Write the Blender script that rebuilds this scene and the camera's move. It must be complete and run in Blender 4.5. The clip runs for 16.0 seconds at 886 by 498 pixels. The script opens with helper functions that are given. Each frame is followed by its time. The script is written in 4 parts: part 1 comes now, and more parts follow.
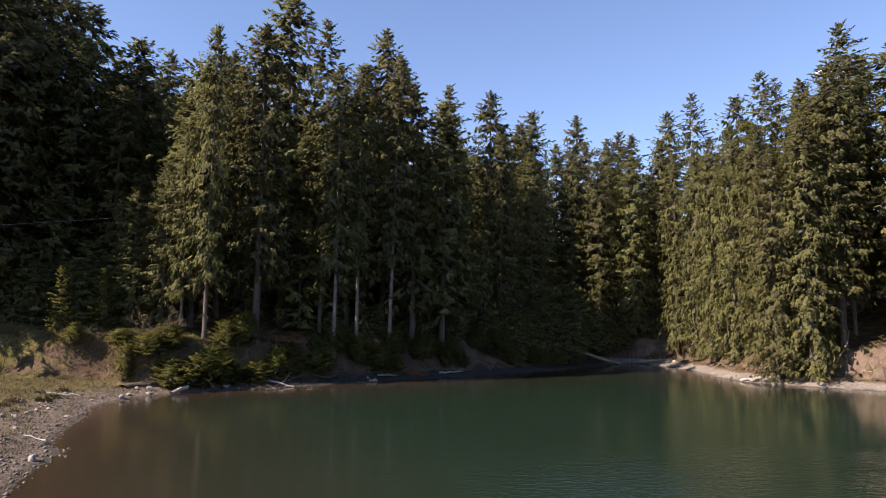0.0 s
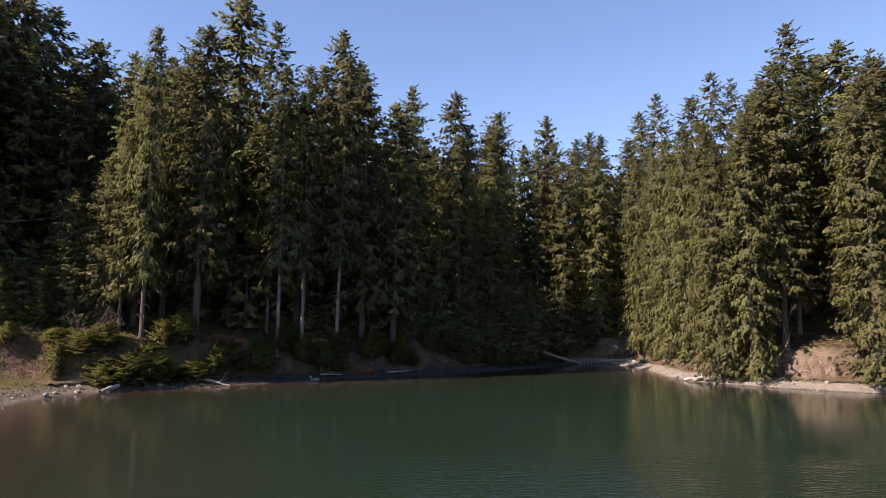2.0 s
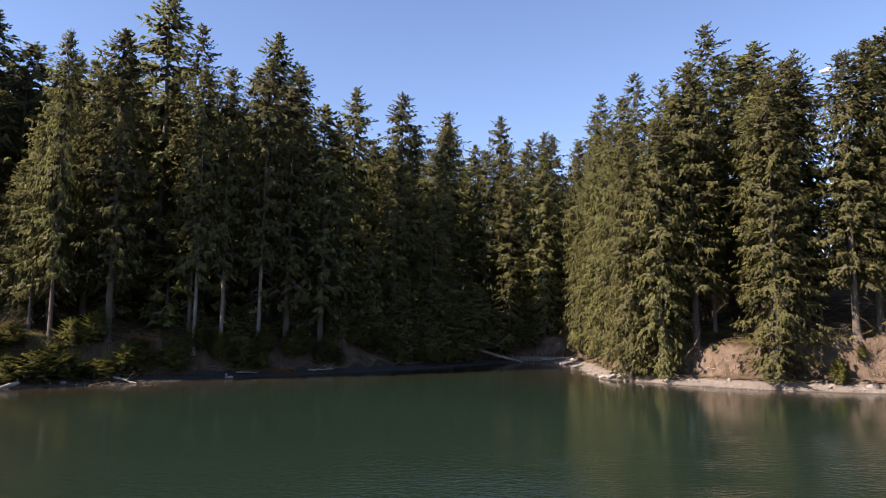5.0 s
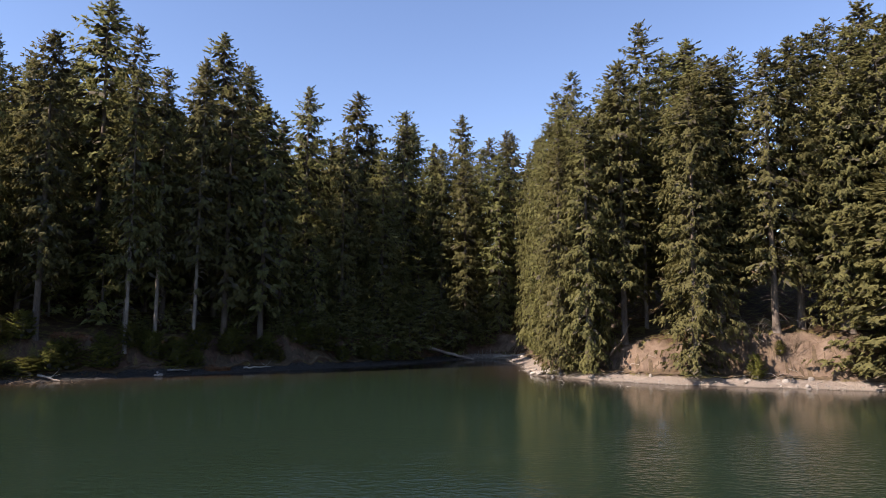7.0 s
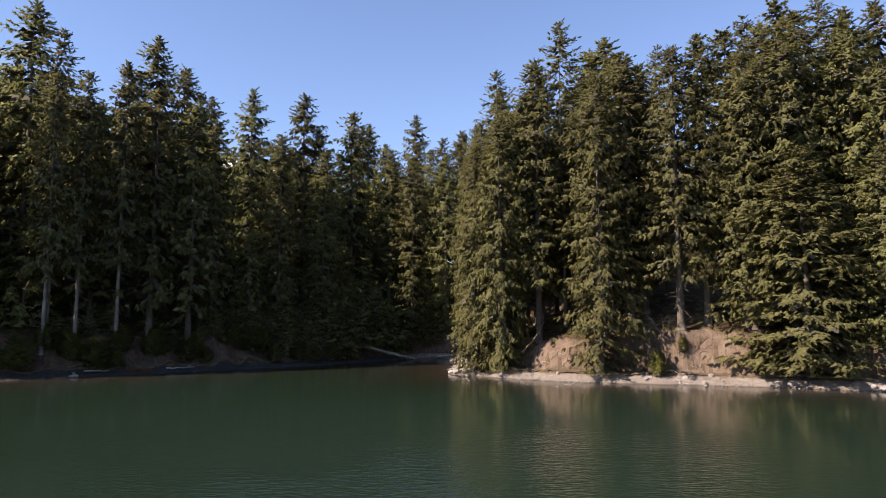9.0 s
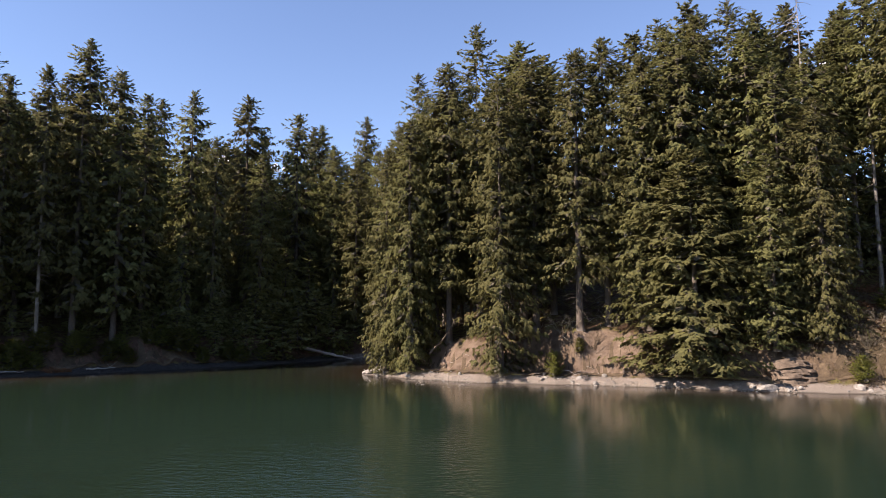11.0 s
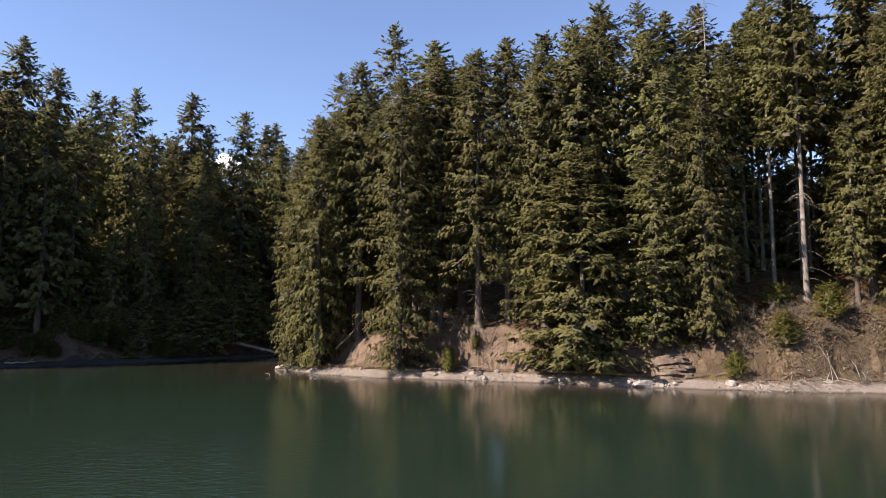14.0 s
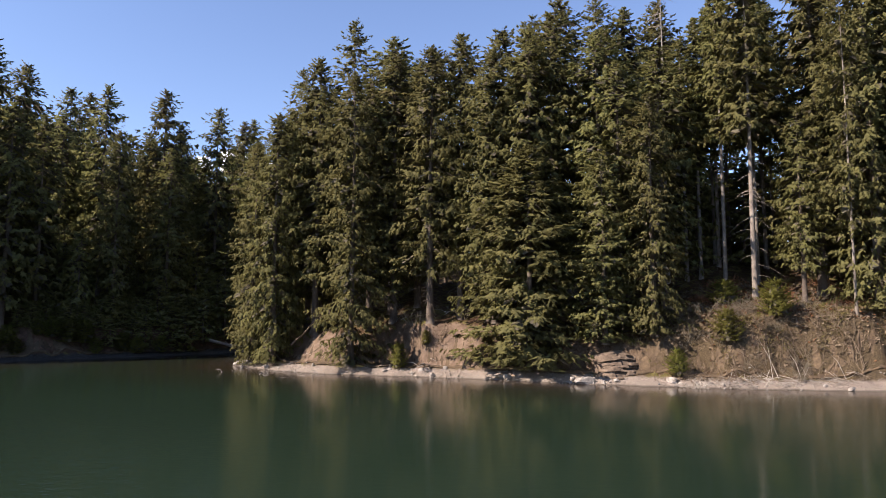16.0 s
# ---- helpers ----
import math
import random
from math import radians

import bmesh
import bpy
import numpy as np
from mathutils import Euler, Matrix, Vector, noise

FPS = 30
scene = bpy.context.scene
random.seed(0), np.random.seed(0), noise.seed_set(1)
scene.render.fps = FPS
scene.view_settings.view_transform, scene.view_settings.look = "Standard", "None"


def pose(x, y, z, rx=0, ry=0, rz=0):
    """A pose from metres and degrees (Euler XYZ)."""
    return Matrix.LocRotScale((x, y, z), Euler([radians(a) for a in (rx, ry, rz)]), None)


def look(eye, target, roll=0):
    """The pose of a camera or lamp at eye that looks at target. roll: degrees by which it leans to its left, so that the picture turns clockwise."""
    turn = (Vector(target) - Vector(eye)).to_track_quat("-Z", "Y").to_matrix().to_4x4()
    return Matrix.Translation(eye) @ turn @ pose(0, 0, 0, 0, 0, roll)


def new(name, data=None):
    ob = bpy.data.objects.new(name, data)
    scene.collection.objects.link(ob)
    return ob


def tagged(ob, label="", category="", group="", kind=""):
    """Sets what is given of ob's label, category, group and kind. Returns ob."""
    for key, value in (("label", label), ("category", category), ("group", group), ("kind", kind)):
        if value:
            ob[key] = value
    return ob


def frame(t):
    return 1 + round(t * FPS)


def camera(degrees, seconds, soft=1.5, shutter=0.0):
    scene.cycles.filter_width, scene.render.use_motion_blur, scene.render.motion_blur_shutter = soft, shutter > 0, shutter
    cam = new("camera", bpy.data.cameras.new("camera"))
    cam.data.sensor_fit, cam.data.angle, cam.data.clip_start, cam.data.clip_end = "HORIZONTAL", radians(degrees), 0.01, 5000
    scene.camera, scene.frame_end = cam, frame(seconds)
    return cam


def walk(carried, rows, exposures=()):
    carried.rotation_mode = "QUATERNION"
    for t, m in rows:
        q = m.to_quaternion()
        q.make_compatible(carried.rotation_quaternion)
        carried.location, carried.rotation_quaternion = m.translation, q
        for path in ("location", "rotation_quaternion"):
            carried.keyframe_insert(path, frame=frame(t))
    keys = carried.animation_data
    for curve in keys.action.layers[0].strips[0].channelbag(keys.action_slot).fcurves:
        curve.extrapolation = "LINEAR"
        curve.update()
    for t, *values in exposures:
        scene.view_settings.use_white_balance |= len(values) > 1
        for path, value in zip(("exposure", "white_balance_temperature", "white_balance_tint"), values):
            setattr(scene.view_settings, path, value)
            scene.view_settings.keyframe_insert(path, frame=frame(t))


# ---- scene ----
cam = camera(67.0, 16.0, soft=0.9)
PATH = [
    (0, (-1.427, -0.306, 4.868), (-1.42, 1.681, 5.087), 0.6),
    (0.5, (-0.226, -0.344, 4.879), (-0.223, 1.644, 5.098), 0.6),
    (1, (1.075, -0.413, 4.873), (1.076, 1.575, 5.093), 0.6),
    (1.5, (2.351, -0.556, 4.867), (2.35, 1.432, 5.087), 0.6),
    (2, (3.68, -0.697, 4.857), (3.678, 1.291, 5.077), 0.6),
    (2.5, (4.962, -0.842, 4.858), (4.958, 1.146, 5.078), 0.7),
    (3, (6.222, -0.992, 4.865), (6.218, 0.996, 5.084), 0.7),
    (3.5, (7.388, -1.105, 4.866), (7.382, 0.883, 5.085), 0.7),
    (4, (8.628, -1.234, 4.861), (8.621, 0.754, 5.081), 0.7),
    (6.5, (15.875, -1.737, 4.788), (15.86, 0.251, 5.003), 0.3),
    (7, (17.581, -1.83, 4.722), (17.566, 0.158, 4.938), 0.3),
    (7.5, (19.339, -1.865, 4.669), (19.32, 0.124, 4.885), 0.3),
    (8, (21.216, -1.893, 4.621), (21.196, 0.095, 4.837), 0.2),
    (8.5, (23.198, -1.886, 4.566), (23.175, 0.102, 4.785), 0.2),
    (9, (25.346, -1.986, 4.57), (25.321, 0.002, 4.789), -0.1),
    (9.5, (27.458, -2.114, 4.575), (27.432, -0.126, 4.794), -0.1),
    (12, (36.288, -2.828, 4.777), (36.268, -0.84, 4.992), -0.2),
    (12.5, (37.658, -2.948, 4.728), (37.636, -0.96, 4.944), -0.1),
    (13, (38.944, -3.066, 4.629), (38.922, -1.078, 4.844), -0.1),
    (13.5, (40.108, -3.107, 4.538), (40.086, -1.119, 4.751), 0.0),
    (14, (41.242, -3.119, 4.472), (41.219, -1.13, 4.685), 0.1),
    (14.5, (42.3, -3.098, 4.454), (42.274, -1.109, 4.662), 0.2),
    (15, (43.34, -3.064, 4.446), (43.313, -1.075, 4.653), 0.1),
    (15.5, (44.341, -3.046, 4.451), (44.311, -1.057, 4.656), 0.2),
    (16, (45.414, -3.029, 4.449), (45.382, -1.039, 4.653), 0.2),
]
walk(cam, [(t, look(eye, target, roll)) for t, eye, target, roll in PATH], [(0, 1.24, 6640, 23.5), (16, 1.24, 6640, 23.5)])

# ---- light ----
SUN_TO = Vector((-0.88, -0.42, 0.80)).normalized()      # towards the sun
world = bpy.data.worlds.new("world")
scene.world = world
world.use_nodes = True
wn = world.node_tree
sky = wn.nodes.new("ShaderNodeTexSky")
sky.sky_type, sky.sun_disc = "NISHITA", False
sky.sun_elevation = math.asin(SUN_TO.z)
sky.sun_rotation = math.atan2(SUN_TO.x, SUN_TO.y)
sky.air_density, sky.dust_density, sky.ozone_density = 1.0, 0.0, 3.5
wn.links.new(sky.outputs[0], wn.nodes["Background"].inputs[0])
wn.nodes["Background"].inputs[1].default_value = 0.094
sun = new("sun", bpy.data.lights.new("sun", "SUN"))
sun.data.energy, sun.data.angle, sun.data.color = 4.9, radians(0.55), (1.0, 0.92, 0.78)
sun.matrix_world = look(SUN_TO * 60, (0, 0, 0))


# ---- materials ----
def material(name, rough=0.8, spec=0.3):
    m = bpy.data.materials.new(name)
    m.use_nodes = True
    t = m.node_tree
    b = t.nodes["Principled BSDF"]
    b.inputs["Roughness"].default_value = rough
    b.inputs["Specular IOR Level"].default_value = spec
    return m, t, b


def node(t, kind, **kw):
    n = t.nodes.new("ShaderNode" + kind)
    for k, v in kw.items():
        n.inputs[k].default_value = v
    return n


def noise_tex(t, scale, detail=4.0, rough=0.6, vec=None):
    n = node(t, "TexNoise", Scale=scale, Detail=detail, Roughness=rough)
    if vec is not None:
        t.links.new(vec, n.inputs["Vector"])
    return n.outputs["Fac"]


def place(t):
    return t.nodes.new("ShaderNodeNewGeometry").outputs["Position"]


def ramp(t, fac, stops):
    r = t.nodes.new("ShaderNodeValToRGB")
    e = r.color_ramp.elements
    while len(e) < len(stops):
        e.new(0.5)
    for k, (p, c) in zip(e, stops):
        k.position, k.color = p, (*c, 1) if len(c) == 3 else c
    t.links.new(fac, r.inputs[0])
    return r.outputs[0]


def mix(t, fac, a, b, how="MIX"):
    n = t.nodes.new("ShaderNodeMix")
    n.data_type, n.blend_type = "RGBA", how
    for sock, v in ((n.inputs[0], fac), (n.inputs[6], a), (n.inputs[7], b)):
        if hasattr(v, "is_linked"):
            t.links.new(v, sock)
        else:
            sock.default_value = v if isinstance(v, (int, float)) else (*v, 1)
    return n.outputs[2]


def maths(t, how, a, b=0.0, c=0.0):
    n = t.nodes.new("ShaderNodeMath")
    n.operation = how
    for sock, v in zip(n.inputs, (a, b, c)):
        if hasattr(v, "is_linked"):
            t.links.new(v, sock)
        else:
            sock.default_value = v
    return n.outputs[0]


def smooth(t, v, lo, hi):
    n = t.nodes.new("ShaderNodeMapRange")
    n.interpolation_type = "SMOOTHSTEP"
    n.inputs[1].default_value, n.inputs[2].default_value = lo, hi
    t.links.new(v, n.inputs[0])
    return n.outputs[0]


def bump(t, b, height, strength, dist=0.05):
    n = node(t, "Bump", Strength=strength, Distance=dist)
    t.links.new(height, n.inputs["Height"])
    t.links.new(n.outputs[0], b.inputs["Normal"])


def foliage(name, dark, light, dry):
    """Needle sprays: each spray and each tree has a green of its own, some sprays are dry."""
    m, t, b = material(name, 0.7, 0.08)
    isl = t.nodes.new("ShaderNodeNewGeometry").outputs["Random Per Island"]
    obj = t.nodes.new("ShaderNodeObjectInfo").outputs["Random"]
    clump = noise_tex(t, 1.7, 2, 0.6, place(t))
    col = ramp(t, maths(t, "MULTIPLY_ADD", isl, 0.35, maths(t, "MULTIPLY_ADD", clump, 1.1, -0.22)), [(0.0, dark), (0.75, light), (0.95, light), (1.0, dry)])
    patch = noise_tex(t, 0.35, 3, 0.6, place(t))
    col = mix(t, smooth(t, patch, 0.60, 0.9), col, dry)
    hue = node(t, "HueSaturation", Saturation=1.0)
    t.links.new(maths(t, "MULTIPLY_ADD", obj, 0.024, 0.489), hue.inputs["Hue"])
    t.links.new(maths(t, "MULTIPLY_ADD", obj, 0.4, 0.88), hue.inputs["Value"])
    t.links.new(col, hue.inputs["Color"])
    t.links.new(hue.outputs[0], b.inputs["Base Color"])
    tr = t.nodes.new("ShaderNodeBsdfTranslucent")
    t.links.new(hue.outputs[0], tr.inputs[0])
    mx = t.nodes.new("ShaderNodeMixShader")
    mx.inputs[0].default_value = 0.42
    t.links.new(b.outputs[0], mx.inputs[1])
    t.links.new(tr.outputs[0], mx.inputs[2])
    t.links.new(mx.outputs[0], t.nodes["Material Output"].inputs[0])
    return m


def bark(name, a, c, pale):
    m, t, b = material(name, 0.9, 0.15)
    co = t.nodes.new("ShaderNodeTexCoord").outputs["Object"]
    mp = node(t, "Mapping", Scale=(6.0, 6.0, 1.2))
    t.links.new(co, mp.inputs[0])
    n1 = noise_tex(t, 2.0, 6, 0.7, mp.outputs[0])
    n2 = noise_tex(t, 0.5, 3, 0.6, co)
    col = mix(t, smooth(t, n2, 0.45, 0.7), ramp(t, n1, [(0.3, a), (0.7, c)]), pale)
    t.links.new(col, b.inputs["Base Color"])
    bump(t, b, n1, 0.8, 0.04)
    return m


def plain(name, a, c, scale, rough=0.85, strength=0.6):
    m, t, b = material(name, rough, 0.25)
    p = place(t)
    n1, n2 = noise_tex(t, scale, 6, 0.65, p), noise_tex(t, scale * 0.12, 3, 0.6, p)
    col = ramp(t, n1, [(0.3, a), (0.72, c)])
    col = mix(t, smooth(t, n2, 0.4, 0.7), col, mix(t, 0.5, col, a))
    t.links.new(col, b.inputs["Base Color"])
    bump(t, b, n1, strength, 0.04)
    return m


NEEDLES = foliage("spruce_needles", (0.072, 0.071, 0.036), (0.164, 0.156, 0.056), (0.155, 0.120, 0.058))
YOUNG = foliage("young_needles", (0.060, 0.066, 0.020), (0.150, 0.140, 0.034), (0.13, 0.10, 0.04))
INNER = plain("inner_boughs", (0.050, 0.044, 0.031), (0.125, 0.108, 0.068), 3.0)
BARK = bark("spruce_bark", (0.05, 0.038, 0.03), (0.14, 0.112, 0.088), (0.19, 0.16, 0.13))
PALE_BARK = bark("pale_spruce_bark", (0.10, 0.083, 0.067), (0.25, 0.215, 0.178), (0.33, 0.29, 0.245))
DEADWOOD = bark("dead_wood", (0.16, 0.138, 0.112), (0.35, 0.31, 0.26), (0.44, 0.395, 0.335))
DRIFT = bark("bleached_wood", (0.17, 0.148, 0.12), (0.34, 0.31, 0.265), (0.42, 0.385, 0.335))
ROCK = plain("pale_rock", (0.13, 0.115, 0.098), (0.43, 0.39, 0.335), 4.0)
STRATA = plain("layered_rock", (0.065, 0.047, 0.033), (0.23, 0.17, 0.12), 3.0)
TWIG = plain("dry_twigs", (0.085, 0.06, 0.04), (0.25, 0.19, 0.13), 2.0)
STRAW = plain("dry_grass", (0.065, 0.055, 0.02), (0.18, 0.14, 0.055), 0.9)
SHINGLE = plain("brown_shingle", (0.07, 0.055, 0.043), (0.25, 0.205, 0.16), 5.0)
# stone colour darkened to stand for the shade on the western shore
SHADED_STONE = plain("shade_dark_stone", (0.025, 0.023, 0.021), (0.10, 0.092, 0.083), 5.0)
CLODS = plain("red_brown_clods", (0.07, 0.042, 0.028), (0.21, 0.135, 0.09), 4.0)
RUSSET = plain("russet_leaves", (0.095, 0.042, 0.02), (0.21, 0.105, 0.048), 2.5)


def ground_material():
    m, t, b = material("lake_shore_ground", 0.92, 0.15)
    geo = t.nodes.new("ShaderNodeNewGeometry")
    p = geo.outputs["Position"]
    xyz = t.nodes.new("ShaderNodeSeparateXYZ")
    t.links.new(p, xyz.inputs[0])
    nrm = t.nodes.new("ShaderNodeSeparateXYZ")
    t.links.new(geo.outputs["Normal"], nrm.inputs[0])
    fine, mid, big = noise_tex(t, 9.0, 8, 0.7, p), noise_tex(t, 1.3, 5, 0.65, p), noise_tex(t, 0.25, 3, 0.6, p)
    litter = ramp(t, fine, [(0.25, (0.035, 0.022, 0.014)), (0.55, (0.085, 0.050, 0.028)), (0.8, (0.15, 0.088, 0.05))])
    moss = ramp(t, fine, [(0.3, (0.070, 0.066, 0.020)), (0.75, (0.24, 0.195, 0.065))])
    soil = mix(t, smooth(t, mid, 0.45, 0.65), litter, moss)
    earth = ramp(t, mid, [(0.3, (0.13, 0.088, 0.060)), (0.55, (0.215, 0.153, 0.108)), (0.8, (0.29, 0.218, 0.160))])
    earth = mix(t, smooth(t, fine, 0.45, 0.75), earth, (0.19, 0.13, 0.085))
    red = ramp(t, mid, [(0.3, (0.075, 0.045, 0.032)), (0.6, (0.155, 0.096, 0.066)), (0.8, (0.23, 0.15, 0.105))])
    earth = mix(t, smooth(t, xyz.outputs[0], 27.0, 22.0), earth, red)
    earth = mix(t, maths(t, "MULTIPLY", smooth(t, xyz.outputs[0], -6.0, -9.0), smooth(t, maths(t, "MULTIPLY_ADD", mid, 0.6, big), 0.78, 0.92)), earth, moss)
    brown = ramp(t, mid, [(0.3, (0.075, 0.05, 0.033)), (0.55, (0.14, 0.098, 0.064)), (0.8, (0.21, 0.155, 0.105))])
    slip = maths(t, "ADD", maths(t, "MULTIPLY", smooth(t, xyz.outputs[0], 30.5, 31.5), smooth(t, xyz.outputs[0], 36.0, 35.0)),
                 maths(t, "MULTIPLY", smooth(t, xyz.outputs[0], 42.2, 43.2), smooth(t, xyz.outputs[0], 48.0, 46.8)))
    bare = maths(t, "MULTIPLY", smooth(t, xyz.outputs[0], 26.0, 27.0), maths(t, "SUBTRACT", 1.0, slip))
    earth = mix(t, bare, earth, brown)
    straw = ramp(t, fine, [(0.3, (0.055, 0.04, 0.024)), (0.6, (0.12, 0.088, 0.05)), (0.85, (0.20, 0.15, 0.088))])
    earth = mix(t, smooth(t, xyz.outputs[0], 58.0, 61.0), earth, straw)
    steep = smooth(t, maths(t, "MULTIPLY_ADD", big, 0.5, maths(t, "MULTIPLY_ADD", mid, 0.2, nrm.outputs[2])), 1.20, 1.06)
    col = mix(t, steep, soil, earth)
    meadow = ramp(t, mid, [(0.3, (0.085, 0.062, 0.027)), (0.55, (0.120, 0.098, 0.036)), (0.8, (0.175, 0.125, 0.058))])
    field = maths(t, "MULTIPLY", smooth(t, xyz.outputs[0], -17.0, -20.5), smooth(t, maths(t, "MULTIPLY_ADD", big, 3.0, xyz.outputs[1]), 47.5, 45.5))
    col = mix(t, field, col, meadow)
    vor = node(t, "TexVoronoi", Scale=11.0)
    t.links.new(p, vor.inputs["Vector"])
    grav = ramp(t, vor.outputs["Color"], [(0.2, (0.12, 0.097, 0.075)), (0.6, (0.26, 0.22, 0.18)), (0.95, (0.40, 0.355, 0.30))])
    sand = ramp(t, maths(t, "MULTIPLY_ADD", fine, 0.4, maths(t, "MULTIPLY", big, 0.6)), [(0.3, (0.22, 0.177, 0.140)), (0.55, (0.31, 0.257, 0.210)), (0.75, (0.41, 0.355, 0.303))])
    grav = mix(t, maths(t, "MULTIPLY", smooth(t, xyz.outputs[0], 22.0, 25.0), smooth(t, mid, 0.60, 0.50)), grav, sand)
    grav = mix(t, smooth(t, mid, 0.5, 0.7), grav, (0.38, 0.31, 0.25))
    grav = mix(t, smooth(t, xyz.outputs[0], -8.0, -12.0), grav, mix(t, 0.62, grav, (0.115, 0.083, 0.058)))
    # shade under the western wood, put into the gravel colour
    shore_shade = maths(t, "MULTIPLY", smooth(t, xyz.outputs[0], 21.0, 17.0), smooth(t, xyz.outputs[1], 47.0, 50.0))
    grav = mix(t, shore_shade, grav, ramp(t, vor.outputs["Color"], [(0.2, (0.025, 0.023, 0.021)), (0.9, (0.085, 0.078, 0.07))]))
    beach = smooth(t, maths(t, "MULTIPLY_ADD", mid, 0.6, xyz.outputs[2]), 0.95, 0.70)
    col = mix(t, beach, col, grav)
    col = mix(t, smooth(t, xyz.outputs[2], 0.09, 0.02), col, mix(t, 0.65, col, (0.05, 0.045, 0.035)))
    t.links.new(col, b.inputs["Base Color"])
    bump(t, b, maths(t, "ADD", maths(t, "MULTIPLY", fine, 1.6), maths(t, "MULTIPLY", mid, 2.6)), 1.0, 0.14)
    return m


def water_material():
    m, t, b = material("lake_water", 0.10, 0.18)
    b.inputs["IOR"].default_value = 1.33
    p = place(t)
    depth = t.nodes.new("ShaderNodeAttribute")
    depth.attribute_name = "depth"
    col = ramp(t, depth.outputs["Fac"], [(0.0, (0.036, 0.023, 0.015)), (0.35, (0.019, 0.020, 0.013)), (1.0, (0.0118, 0.0222, 0.0142))])
    cloudy = noise_tex(t, 0.05, 2, 0.5, p)
    col = mix(t, smooth(t, cloudy, 0.35, 0.7), col, mix(t, 0.25, col, (0.008, 0.0135, 0.006)))
    t.links.new(col, b.inputs["Base Color"])
    mp = node(t, "Mapping", Scale=(0.7, 1.4, 1.0), Rotation=(0, 0, 0.25))
    t.links.new(p, mp.inputs[0])
    w1 = noise_tex(t, 2.2, 3, 0.55, mp.outputs[0])
    w2 = noise_tex(t, 0.5, 2, 0.5, mp.outputs[0])
    gust = smooth(t, noise_tex(t, 0.06, 3, 0.6, p), 0.30, 0.52)
    far_off = t.nodes.new("ShaderNodeSeparateXYZ")
    t.links.new(p, far_off.inputs[0])
    gust = maths(t, "MULTIPLY", gust, maths(t, "MULTIPLY", smooth(t, far_off.outputs[1], 32.0, 18.0), maths(t, "MULTIPLY", smooth(t, far_off.outputs[0], 40.0, 27.0), smooth(t, far_off.outputs[0], -6.0, 5.0))))
    w3 = noise_tex(t, 4.2, 2, 0.5, mp.outputs[0])
    w1 = maths(t, "MULTIPLY_ADD", w3, 0.95, w1)
    h = maths(t, "ADD", maths(t, "MULTIPLY", w1, maths(t, "MULTIPLY_ADD", gust, 3.3, 0.26)), maths(t, "MULTIPLY", w2, 0.15))
    bump(t, b, h, 0.17, 0.10)
    return m


GROUND, WATER = ground_material(), water_material()


# ---- helpers for meshes ----
def tri_mesh(name, V, F, mat, flat=True):
    V, F = np.asarray(V, np.float32), np.asarray(F, np.int32)
    me = bpy.data.meshes.new(name)
    me.vertices.add(len(V))
    me.vertices.foreach_set("co", V.ravel())
    k = F.shape[1]
    me.loops.add(F.size)
    me.loops.foreach_set("vertex_index", F.ravel())
    me.polygons.add(len(F))
    me.polygons.foreach_set("loop_start", np.arange(0, F.size, k, dtype=np.int32))
    me.polygons.foreach_set("loop_total", np.full(len(F), k, np.int32))
    me.update(calc_edges=True)
    if not flat:
        me.polygons.foreach_set("use_smooth", np.ones(len(F), bool))
    me.materials.append(mat)
    return me


def part(name, me, parent, label=""):
    ob = new(name, me)
    ob.parent = parent
    return tagged(ob, label) if label else ob


def tube(points, radii, sides=6, phase=0.0):
    """A tapered tube along points: vertices and quads."""
    P, R = np.asarray(points, float), np.asarray(radii, float)
    T = np.gradient(P, axis=0)
    T /= np.linalg.norm(T, axis=1)[:, None] + 1e-9
    ref = np.where(np.abs(T[:, 2:3]) > 0.9, [[1.0, 0, 0]], [[0, 0, 1.0]])
    U = np.cross(T, ref)
    U /= np.linalg.norm(U, axis=1)[:, None]
    W = np.cross(T, U)
    a = phase + np.arange(sides) * 2 * np.pi / sides
    V = (P[:, None] + R[:, None, None] * (np.cos(a)[None, :, None] * U[:, None] + np.sin(a)[None, :, None] * W[:, None])).reshape(-1, 3)
    F = [(i * sides + j, i * sides + (j + 1) % sides, (i + 1) * sides + (j + 1) % sides, (i + 1) * sides + j)
         for i in range(len(P) - 1) for j in range(sides)]
    return V, np.array(F)


def joined(pieces):
    V, F, n = [], [], 0
    for v, f in pieces:
        V.append(v)
        F.append(np.asarray(f) + n)
        n += len(v)
    return np.concatenate(V), np.concatenate(F)


# ---- the lie of the land ----
SHORE_WEST = [(-9, -5), (-10.5, 10), (-12.9, 18.6), (-14.1, 21.4), (-16.1, 26.2), (-19, 32.7), (-20.6, 38.5), (-20.4, 41.9),
              (-19.2, 44.6), (-16.3, 47.2), (-12.9, 49.8), (-9.3, 53.1), (-5.1, 56.7), (-0.3, 60.9), (5.3, 65.6), (12.2, 73), (18.5, 81)]
SHORE_EAST = [(21.7, 85.8), (24, 85), (25.6, 80), (25.6, 72), (25.0, 63), (25.3, 58.6), (27.2, 56), (30.5, 53.2), (34.4, 50.2),
              (38.5, 49.2), (42, 48), (45.6, 46.9), (49.2, 45.4), (53, 43.6), (56.5, 42.2), (60.1, 41.2), (63.1, 40.2), (69.8, 39.4), (77, 39)]
SHORE_SOUTH = [(92, 36), (108, 26), (118, 5), (116, -40), (85, -75), (25, -82), (-12, -60), (-14, -25)]


